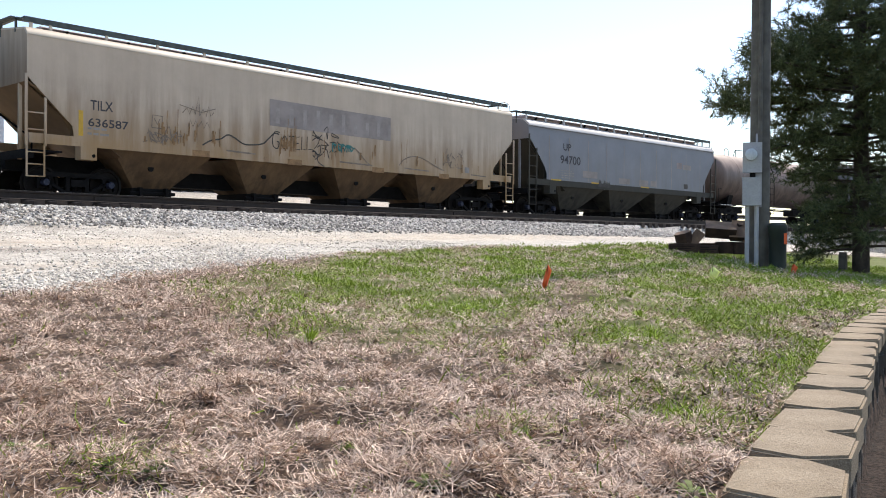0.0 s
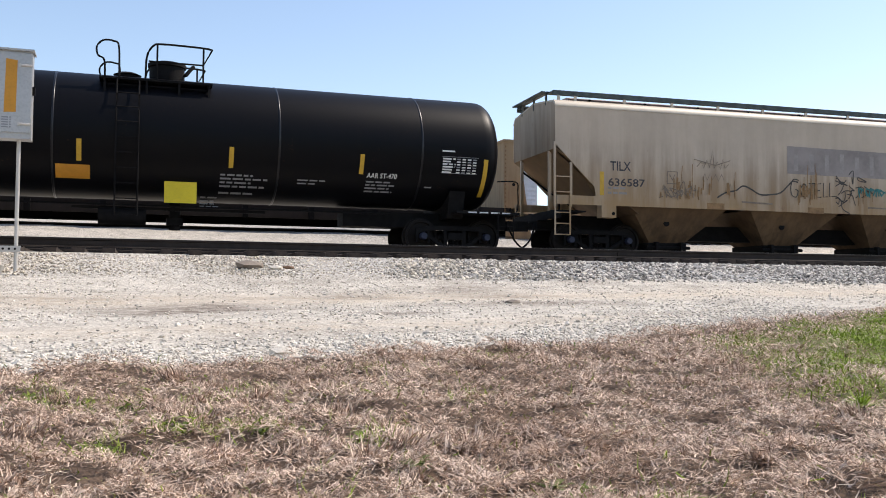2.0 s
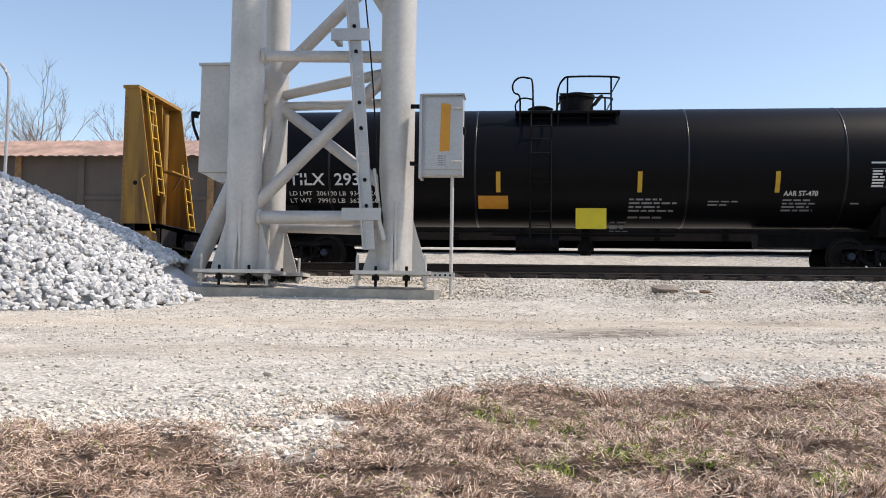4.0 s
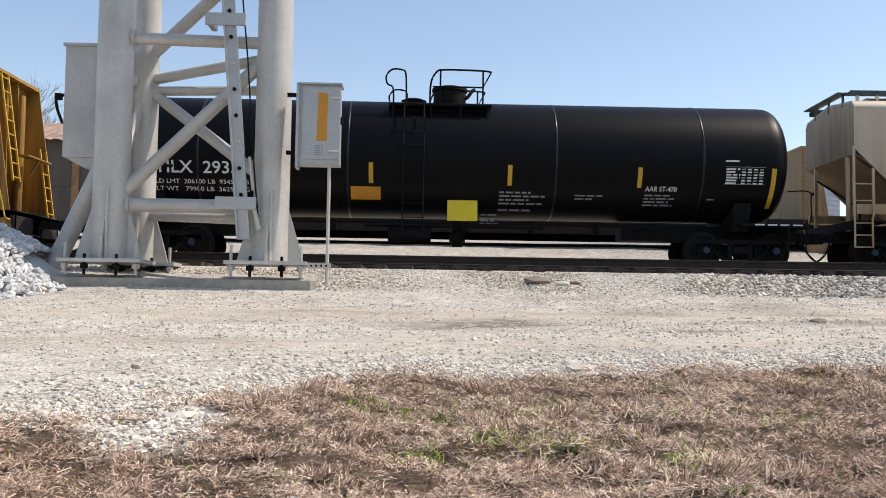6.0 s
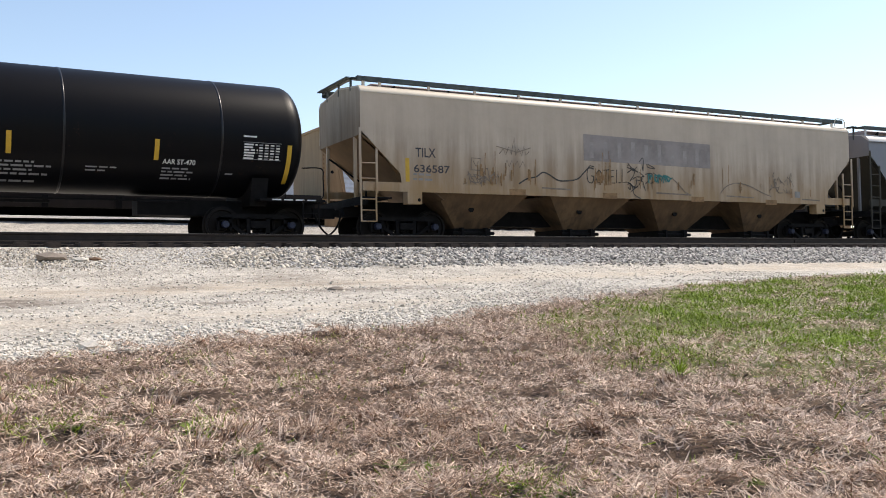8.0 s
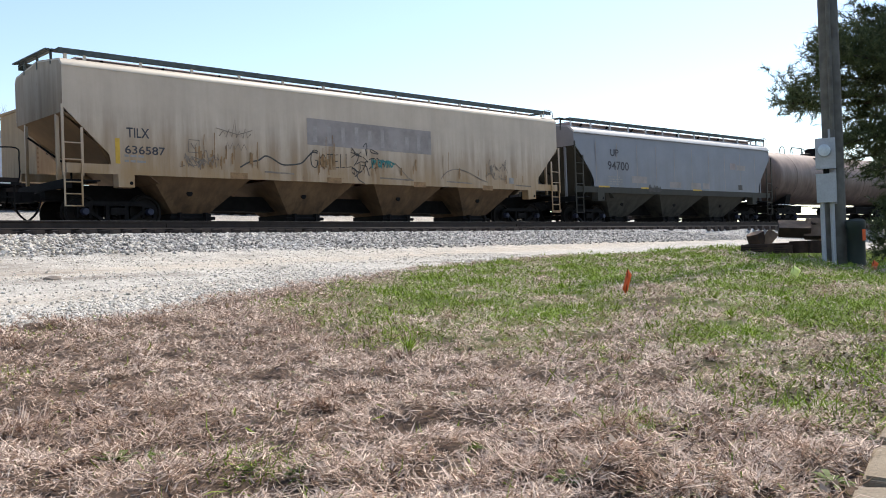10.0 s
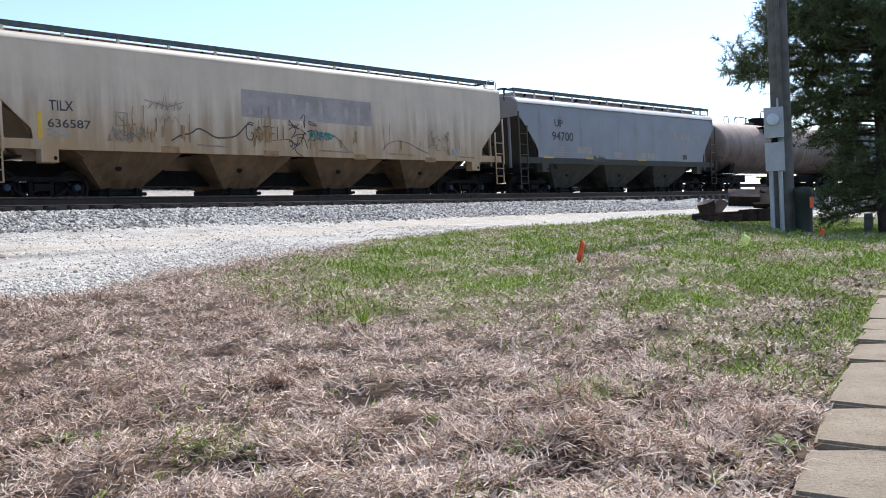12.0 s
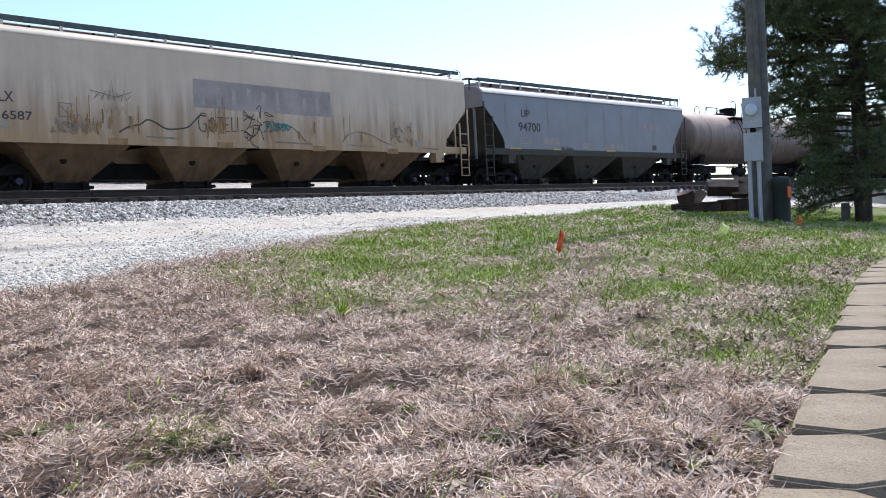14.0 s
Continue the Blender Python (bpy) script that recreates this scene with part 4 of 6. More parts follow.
        part("pad_hole", Shape().rod((jx + .13, -W - .018, sill - .45), (jx + .13, -W, sill - .45), .05, 10), M_DARK, pad)
        add_truck(car, trucks[0] if s < 0 else trucks[1])
        add_coupler(car, e + s * .05, s)
    # hopper bays
    for x0, x1 in bays:
        m, w = (x0 + x1) / 2, (x1 - x0) / 2
        t = [(x0, -W + .1, sill - .2), (x1, -W + .1, sill - .2), (x1, W - .1, sill - .2), (x0, W - .1, sill - .2)]
        b = [(m - .55, -.75, .42), (m + .55, -.75, .42), (m + .55, .75, .42), (m - .55, .75, .42)]
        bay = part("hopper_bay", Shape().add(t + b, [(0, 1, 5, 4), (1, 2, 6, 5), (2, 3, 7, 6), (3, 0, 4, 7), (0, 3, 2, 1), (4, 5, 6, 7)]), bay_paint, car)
        gate = Shape().box(m - .62, m + .62, -.8, .8, .22, .44).rod((m - .7, -.85, .3), (m + .7, -.85, .3), .05, 8)
        for k in (-.4, .4):
            gate.box(m + k - .04, m + k + .04, -.95, -.78, .18, .46)
        part("outlet_gate", gate, M_DARK, bay)
        part("bay_opening", Shape().rod((m - .25, -1.2, .98), (m - .25, -1.17, .98), .09, 10), M_DARK, bay)
    part("centre_sill", Shape().box(-half + 2, half - 2, -.25, .25, .55, 1.0), M_DARK, car)
    return car


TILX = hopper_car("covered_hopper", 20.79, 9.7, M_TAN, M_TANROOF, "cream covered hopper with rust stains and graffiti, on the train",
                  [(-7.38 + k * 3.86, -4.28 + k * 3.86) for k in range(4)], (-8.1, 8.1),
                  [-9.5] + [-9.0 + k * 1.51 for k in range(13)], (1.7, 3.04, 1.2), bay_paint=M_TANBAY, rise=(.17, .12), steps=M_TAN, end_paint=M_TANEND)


def hopper_marks(car):
    y = -1.608
    built = set(car.children)
    tiny_lines(-8.85, 1.87, 1.0, 2, y, M_FADED, car, None, .14, .06, 31)
    plate(-9.1, -8.97, 1.68, 2.34, y, M_YELLOW, car, "reflective_strip", None, "yellow reflective strip")
    plate(-2.74, 2.85, 2.59, 3.42, y, M_PATCH, car, "painted_out_patch", None, "grey painted-out rectangle")
    rr = random.Random(5)
    for k in range(9):
        a = -2.5 + k * .58
        h = rr.uniform(.3, .62)
        plate(a, a + .16, 2.68, 2.68 + h, y - .003, M_FADEDPATCH, car, "ghost_letter")
    g = []
    hill = curve_through([(-5.25, 1.76), (-4.95, 1.92), (-4.6, 2.0), (-4.35, 2.14), (-4.1, 2.08), (-3.75, 1.92), (-3.35, 1.93), (-3.0, 2.0), (-2.75, 2.2), (-2.55, 2.36), (-2.35, 2.34)])
    g.append((hill, .045, M_SPRAY))
    G = curve_through([(-1.55, 2.4), (-1.85, 2.42), (-2.0, 2.2), (-1.95, 1.95), (-1.7, 1.9), (-1.6, 2.08), (-1.75, 2.12)])
    O = curve_through([(-1.3, 2.3), (-1.45, 2.15), (-1.38, 1.95), (-1.2, 1.92), (-1.1, 2.1), (-1.18, 2.28), (-1.3, 2.3)])
    word = [(G, .04, M_SPRAY), (O, .035, M_SPRAY), ([(-1.0, 2.32), (-.6, 2.34)], .035, M_SPRAY), ([(-.8, 2.33), (-.82, 1.9)], .035, M_SPRAY),
          ([(-.3, 2.34), (-.52, 2.32), (-.55, 1.92), (-.28, 1.93)], .035, M_SPRAY), ([(-.54, 2.12), (-.35, 2.13)], .035, M_SPRAY),
          ([(-.15, 2.36), (-.18, 1.93), (.08, 1.95)], .035, M_SPRAY), ([(.2, 2.38), (.17, 1.95), (.5, 1.98)], .035, M_SPRAY)]
    squeeze = lambda p: (-2.62 + (p[0] + 2.0) * .66, p[1])
    g += [([squeeze(p) for p in pts], w * .8, mt) for pts, w, mt in word]
    g.append((curve_through([(-.95, 1.98), (-.75, 1.85), (-.68, 1.6), (-.4, 1.46)]), .035, M_SPRAY))
    rr = random.Random(12)
    for k in range(14):
        x, z = rr.uniform(-1.0, .2), rr.uniform(1.6, 2.7)
        g.append((curve_through([(x, z), (x + rr.uniform(.05, .3), z + rr.uniform(-.2, .15)), (x + rr.uniform(.1, .45), z - rr.uniform(.05, .3)), (x + rr.uniform(-.1, .5), z - rr.uniform(0, .35))], 4), .03, M_SPRAY))
    for k in range(9):
        x = -.05 + k * .11 + rr.uniform(-.04, .04)
        g.append((curve_through([(x, 2.0 + rr.uniform(-.05, .1)), (x + rr.uniform(-.1, .15), 2.25), (x + .12, 2.05 + rr.uniform(-.1, .2)), (x + .2, 2.2)], 3), .05, M_SPRAYTEAL))
    g.append((curve_through([(1.0, 2.2), (1.3, 2.0), (1.6, 1.75), (1.85, 1.65)]), .035, M_SPRAYBROWN))
    g.append((curve_through([(3.3, 1.75), (3.6, 2.0), (4.15, 2.14), (4.8, 2.05), (5.4, 1.85), (5.9, 1.72)]), .035, M_SPRAYBROWN))
    for x0, z0, w, h, n, mt in ((5.9, 1.8, 1.1, .7, 20, M_SPRAYBROWN), (-7.2, 1.7, 1.1, .3, 22, M_SPRAYBROWN)):
        for k in range(n):
            x, z = x0 + rr.uniform(0, w), z0 + rr.uniform(0, h)
            g.append((curve_through([(x, z), (x + rr.uniform(-.12, .15), z + rr.uniform(-.15, .3)), (x + rr.uniform(0, .22), z + rr.uniform(-.2, .1))], 4), .026, mt))
    # a spiky brown tag in two rows over a small boxed mark
    tag = [(-5.95, 2.62), (-5.8, 2.78), (-5.72, 2.6), (-5.6, 2.85), (-5.52, 2.62), (-5.4, 3.15), (-5.36, 2.6), (-5.25, 2.8), (-5.14, 2.6), (-5.05, 2.9), (-4.98, 2.62), (-4.86, 2.75)]
    g.append((tag, .03, M_SPRAYBROWN))
    g.append(([(-6.05, 2.84), (-5.3, 2.7), (-4.8, 2.86)], .025, M_SPRAYBROWN))
    g.append(([(-5.75, 2.25), (-5.68, 2.45), (-5.6, 2.25), (-5.5, 2.45), (-5.42, 2.27), (-5.3, 2.44), (-5.22, 2.24), (-5.1, 2.44), (-5.02, 2.28)], .025, M_SPRAYBROWN))
    g.append(([(-6.95, 2.1), (-6.93, 2.45), (-6.6, 2.44), (-6.62, 2.1), (-6.95, 2.1)], .03, M_SPRAYBROWN))
    g.append(([(-6.87, 2.36), (-6.77, 2.2), (-6.69, 2.36)], .03, M_SPRAYBROWN))
    for pts, w, mt in g:
        stroke(pts, w, mt, car, y=y - .003)
    # rust runs and scuffs
    for k in range(64):
        x = rr.choice((rr.uniform(-7.4, -4.6), rr.uniform(-2.4, -1.6), rr.uniform(-.6, 8.4)))
        z = rr.uniform(1.66, 2.0)
        h = rr.uniform(.12, .42) if k % 4 else rr.uniform(.5, 1.0)
        stroke([(x, z), (x + rr.uniform(-.02, .02), z + h * .6), (x + .01, z + h)], rr.uniform(.02, .07) if k % 4 else .022, M_RUSTSTREAK, car, "rust_streak", y - .001)
    for x in (-5.3, -1.7, 2.2, 5.9):
        plate(x - .3, x + .3, 1.42, 1.6, -1.612, M_RUSTSTREAK, car, "bare_rust_patch")
    for x, w in ((-4.4, 1.1), (.3, 1.6), (3.6, 1.4), (7.6, 1.0)):
        stroke([(x, 1.67), (x + w, 1.65)], .05, M_SPRAYBROWN, car, "scuff", y - .001)
    plate(7.2, 7.5, 1.72, 1.95, y, M_FADED, car, "faded_notice")
    # the marks above are laid out on a longer side: close them up to this one
    for ob in set(car.children) - built:
        for v in ob.data.vertices:
            x, z = v.co.x, v.co.z
            v.co.x = .927 * x + .24 * (1 - (x / 10.38) ** 2)
            v.co.z = (z + 1.02) * (1 - .0024 * (x + 10.38)) - 1.02
    letters("TILX", .26, M_BLACKSTENCIL, car, pose(-8.06, y, 2.37), None, .63, bold=.012)
    letters("636587", .22, M_BLACKSTENCIL, car, pose(-8.12, y, 1.94), None, 1.13, bold=.012)


hopper_marks(TILX)

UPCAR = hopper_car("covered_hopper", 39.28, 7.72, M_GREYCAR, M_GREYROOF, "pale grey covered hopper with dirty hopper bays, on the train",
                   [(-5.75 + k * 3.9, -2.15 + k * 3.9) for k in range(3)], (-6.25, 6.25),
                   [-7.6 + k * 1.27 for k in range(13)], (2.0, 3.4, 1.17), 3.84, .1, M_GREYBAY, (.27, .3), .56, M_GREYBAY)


def grey_marks(car):
    y = -1.612
    letters("UP", .3, M_BLACKSTENCIL, car, pose(-5.42, y, 2.94), None, .56, bold=.012)
    letters("94700", .37, M_BLACKSTENCIL, car, pose(-5.62, y, 2.36), None, 1.44, bold=.012)
    tiny_lines(-5.6, 2.05, 1.1, 4, y, M_FADED, car, None, .1, .04, 41)
    plate(-4.0, -2.9, 1.85, 2.15, y, M_PATCH, car, "painted_out_patch")
    rr = random.Random(2)
    for k in range(9):
        x = -2.8 + k * .1
        stroke([(x, 1.5), (x + .05, 1.75 + rr.uniform(-.08, .05)), (x + .1, 1.55)], .09, M_SPRAY, car, y=y - .002)
    plate(4.6, 4.98, 1.74, 1.98, y, M_SPRAY, car, "dark_notice")
    plate(3.9, 4.4, 2.72, 3.02, y, M_HATCH, car, "faded_emblem", None, "faded reddish painted emblem")
    plate(4.5, 5.3, 2.7, 2.95, y, M_PATCH, car, "faded_lettering_patch")
    for x, w in ((-1.2, .9), (.5, .8), (1.5, .5)):
        plate(x, x + w, 1.72, 1.98, y + .003, M_PATCH, car, "painted_out_patch")
    for k in range(10):
        x = -6.4 + k * 1.4
        plate(x, x + .04, 1.66, 3.5, y + .004, M_PATCH, car, "panel_seam")
    for x in (-5.9, -3.0, 1.0):
        plate(x - .35, x + .35, 1.62, 1.68, y - .002, M_YELLOW, car, "reflective_strip", None, "yellow reflective strip")


grey_marks(UPCAR)
BLACKTANK = tank_car("tank_car", .99, 8.66, 1.53, 2.76, 7.37, M_BLACKTANK, "glossy black tank car with white stencils, on the train", True)
BROWNTANK = tank_car("tank_car", 55.5, 7.4, 1.4, 2.62, 6.0, M_BROWNTANK, "dusty reddish-brown tank car, on the train", False, -1.0)
hopper_car("covered_hopper", 72.6, 7.72, M_GREYCAR, M_GREYROOF, "grey covered hopper at the far end of the train", [(-5.75 + k * 3.9, -2.15 + k * 3.9) for k in range(3)], (-6.25, 6.25),
           [-7.6 + k * 1.27 for k in range(13)], (2.0, 3.4, 1.17), 3.84, .1, M_GREYBAY, (.27, .3), .56, M_GREYBAY)


def bulkhead_flatcar(x_end, length, y, top, keyed, label):
    xc = x_end - length / 2
    car = car_thing("bulkhead_flatcar", xc, label, "flatcar") if keyed else thing("bulkhead_flatcar", on_curve(xc, y, top), label, "flatcar")
    h = length / 2
    paint, deep, bt, top_z = (M_BULKHEAD, .5, 4.72, 1.14) if keyed else (M_FARBULK, .76, 3.75, 1.36)
    part("deck", Shape().box(-h, h, -1.42, 1.42, 1.02, 1.12), M_FARCAR, car)
    for s in (-1, 1):
        part("side_sill", Shape().prism([(s * 1.42, .95), (s * 1.42, top_z), (s * 1.3, top_z), (s * 1.3, deep), (s * 1.36, deep)], "x", -h, h), M_FARCAR, car)
        e = s * h
        wx = e - s * 1.0                      # the wall itself; its braces lean out towards the car's end
        bh = part("bulkhead", Shape().box(min(wx, wx - s * .06), max(wx, wx - s * .06), -1.42, 1.42, 1.12, bt), paint, car, "rusty bulkhead wall")

        def lean(z):
            return wx + s * (.95 - .62 * (z - .6) / 4.1)
        for yy in (-1.42, -.34, .3, 1.38):
            part("bulkhead_brace", Shape().prism([(wx, .28), (e - s * .0, .28), (lean(1.3), 1.3), (lean(bt - .02), bt - .02), (wx, bt - .02)] if abs(yy) > 1 else [(wx, 1.1), (wx + s * .3, 1.1), (wx + s * .22, bt - .04), (wx, bt - .04)], "y", yy, yy + .04), paint, bh)
        part("bulkhead_cap", Shape().box(min(wx - s * .1, lean(bt)), max(wx - s * .1, lean(bt)), -1.46, 1.46, bt - .04, bt + .04), paint, bh)
        rib = Shape().box(-.02, .02, -1.45, -1.42, 0, .06).mesh("edge_rib", M_RUSTSTREAK)
        for k in range(int((bt - .85) / .15)):
            part("edge_rib", rib, M_RUSTSTREAK, bh, at=pose(wx - s * .02, 0, .8 + k * .15))
        for yc, z0, z1 in ((-.95, 1.9, bt - .12), (1.0, .8, 3.0)):
            lo = part("ladder", Shape().bar((lean(z0) + s * .06, yc - .2, z0), (lean(z1) + s * .06, yc - .2, z1), .045).bar((lean(z0) + s * .06, yc + .2, z0), (lean(z1) + s * .06, yc + .2, z1), .045), M_YELLOW if keyed else paint, bh, "yellow-painted ladder")
            z = z0 + .1
            while z < z1:
                part("rung", Shape().rod((lean(z) + s * .06, yc - .2, z), (lean(z) + s * .06, yc + .2, z), .018, 6), M_YELLOW if keyed else paint, lo)
                z += .36
        part("brake_step", Shape().box(min(lean(2.6), lean(2.6) + s * .3), max(lean(2.6), lean(2.6) + s * .3), -.6, .9, 2.6, 2.64).bar((lean(2.2), .1, 2.2), (lean(2.6) + s * .28, .1, 2.6), .05), paint, bh)
        part("hand_post", Shape().rod((wx + s * .4, .15, 1.2), (wx + s * .4, .15, bt - .42), .09, 10), paint, bh)
        part("grab_iron", Shape().tube([(lean(.9), -1.44, .9), (lean(.9) - s * .1, -1.5, .95), (lean(2.3) - s * .2, -1.5, 2.3), (lean(2.4) - s * .1, -1.44, 2.4)], .02, 6), M_YELLOW if keyed else paint, bh)
        part("lever_hole", Shape().rod((wx + s * .3, -1.425, 2.2), (wx + s * .3, -1.41, 2.2), .06, 10), M_DARK, bh)
        add_truck(car, s * (h - 2.2)) if keyed else part("truck", SIDE_FRAME, M_DARK, car, "", pose(s * (h - 2.2), 0, .16))
        if keyed:
            add_coupler(car, e + s * .1, s)
        part("end_sill", Shape().box(min(e, e - s * .2), max(e, e - s * .2), -1.4, 1.4, .6, 1.15), M_FARCAR, car)
    part("centre_sill", Shape().box(-h, h, -.3, .3, .62, 1.02), M_DARK, car)
    for k in range(int(length / 2.1)):
        x = -h + 1.2 + k * 2.13
        for s in (-1, 1):
            part("stake_pocket", Shape().box(x - .09, x + .09, s * 1.47 - .05, s * 1.47 + .05, .75, 1.12), M_DARK, car)
    return car


bulkhead_flatcar(-9.72, 19.0, TRACK_Y, RAIL_TOP, True, "empty flatcar with rusty yellow bulkheads, coupled behind the black tank car")
bulkhead_flatcar(13.6, 24.0, 31.3, 2.2, False, "empty dark flatcar with yellow bulkheads standing on the far track")
bulkhead_flatcar(39.3, 24.0, 31.3, 2.2, False, "empty dark flatcar with yellow bulkheads standing on the far track")


# ---- signal tower ----
def make_tower():
    tw = thing("signal_tower", pose(0, 0, 1.0), "pale galvanised tubular steel signal tower on a concrete base", "signal tower")
    FL, RL, FR = (-5.76, 16.9), (-5.5, 17.95), (-2.85, 16.9)
    H = 8.5
    part("footing", Shape().prism([(-6.85, 16.36), (-2.05, 16.36), (-1.98, 16.43), (-1.98, 18.3), (-6.85, 18.3)], "z", -.35, .0), M_CONCRETE, tw, "weathered concrete footing")
    for (x, y), r in ((FL, .325), (RL, .25), (FR, .325)):
        col = part("column", Shape().rod((x, y, .34), (x, y, H), r, 40), M_GALV, tw)
        part("base_plate", Shape().box(x - .72, x + .72, y - .6 if r > .3 else y - .3, y + .5 if r > .3 else y + .3, .27, .335), M_GALV, col)
        g = Shape()
        for s in (-1, 1):
            g.prism([(x + s * r * .9, .335), (x + s * (r + .28), .335), (x + s * (r + .24), .5), (x + s * r * .95, 1.35)], "y", y - .02, y + .02)
            g.prism([(y + s * r * .9, .335), (y + s * (r + .2), .335), (y + s * (r + .17), .5), (y + s * r * .95, 1.25)], "x", x - .02, x + .02)
        part("gusset", g, M_GALV, col)
        for bx in (-.62, -.28, .28, .62):
            part("anchor_bolt", Shape().rod((x + bx, y - (.45 if r > .3 else .22), .05), (x + bx, y - (.45 if r > .3 else .22), .62 if abs(bx) > .5 else .42), .028, 8).rod((x + bx, y - (.45 if r > .3 else .22), .16), (x + bx, y - (.45 if r > .3 else .22), .25), .07, 6), M_DARK if abs(bx) < .5 else M_GALV, col)
        if r > .3:
            part("grounding_rod", Shape().rod((x + .05, y - r - .03, .35), (x + .05, y - r - .03, 1.6), .03, 8), M_GALV, col)
    def brace(a, b, r=.11):
        part("brace", Shape().rod(a, b, r, 20), M_GALV, tw)
    y = 16.9
    brace((FL[0], y, 4.43), (FR[0], y, 4.38))
    brace((FL[0], y, 1.34), (FR[0], y, 1.34), .13)
    brace((RL[0], RL[1], 1.25), (FR[0], y, 1.1), .1)
    brace((FL[0] + .1, y, 1.45), (FR[0] - .1, y, 4.15), .12)
    brace((RL[0], RL[1], 3.75), (FR[0], y, 1.75), .11)
    brace((RL[0], RL[1], 3.88), (FR[0], y, 4.12), .1)
    brace((RL[0], RL[1], 3.68), (FR[0], y + .2, 3.55), .09)
    brace((RL[0] - .1, RL[1], 4.2), (FR[0] - .6, y + .4, 6.0), .12)
    brace((FR[0] - .9, y + .2, 6.3), (FR[0], y, 4.9), .12)
    brace((FL[0], FL[1], 1.5), (RL[0], RL[1], 3.7), .09)
    brace((FL[0] - 1.3, 17.6, .1), (FL[0] - .3, 17.4, 2.2), .17)
    part("joint_ball", Shape().revolve([(-.15, .02), (-.1, .13), (0, .17), (.1, .13), (.15, .02)], "x", (RL[0] - .18, RL[1] - .15, 3.83), 16), M_GALV, tw)
    for k, z in enumerate((4.43, 1.34)):
        part("flange", Shape().rod((FL[0] + .3, y, z), (FL[0] + .36, y, z), .17, 20), M_GALV, tw)
    # folding ladder rail, bolted on brackets
    lad = part("ladder_rail", Shape().bar((-3.25, 16.48, .72), (-3.72, 16.5, 6.0), .2, .07, (0, 1, 0)), M_ALU, tw, "aluminium climbing rail with drilled holes")
    part("ladder_edge", Shape().bar((-3.36, 16.46, .72), (-3.83, 16.48, 6.0), .03, .13, (0, 1, 0)), M_ALU, lad)
    for k in range(11):
        s = .06 + k * .09
        x, z = -3.25 - .47 * s, .72 + 5.28 * s
        part("bolt", Shape().rod((x, 16.42, z), (x, 16.45, z), .035, 10), M_DARK if k % 3 else M_GALV, lad)
    for z, x in ((1.36, -3.55), (4.68, -3.82)):
        part("bracket", Shape().box(x - .22, x + .5, 16.4, 16.46, z - .11, z + .11).box(x - .2, x - .1, 16.46, 16.9, z - .09, z + .09), M_ALU, lad)
    part("cable", Shape().tube(curve_through([(-3.5, 16.5, 6.0), (-3.28, 16.5, 4.0), (-3.16, 16.5, 2.5), (-3.05, 16.5, 1.4), (-3.0, 16.5, .9)], 5), .014, 6), M_DARK, lad)
    part("turnbuckle", Shape().rod((-3.2, 16.5, 2.2), (-3.12, 16.5, 1.6), .03, 8).rod((-3.1, 16.5, 1.3), (-3.0, 16.5, .9), .045, 8), M_GALV, lad)
    # equipment cabinet on the back of the tower
    cab = part("equipment_cabinet", Shape().box(-6.84, -6.05, 17.35, 18.1, 2.27, 4.38), M_GALV, tw, "pale grey equipment cabinet")
    part("cabinet_roof", Shape().box(-6.88, -6.02, 17.31, 18.14, 4.38, 4.43), M_GALV, cab)
    part("cabinet_foot", Shape().prism([(-6.82, 2.27), (-6.08, 2.27), (-6.15, 2.08), (-6.45, 2.08)], "y", 17.4, 18.05), M_GALV, cab)
    part("cable_loop", Shape().tube(curve_through([(-6.93, 17.6, 3.5), (-7.08, 17.6, 3.42), (-7.05, 17.6, 3.2), (-6.95, 17.6, 2.95)], 5), .03, 6).box(-7.1, -6.98, 17.55, 17.65, 3.4, 3.52), M_DARK, cab)


make_tower()


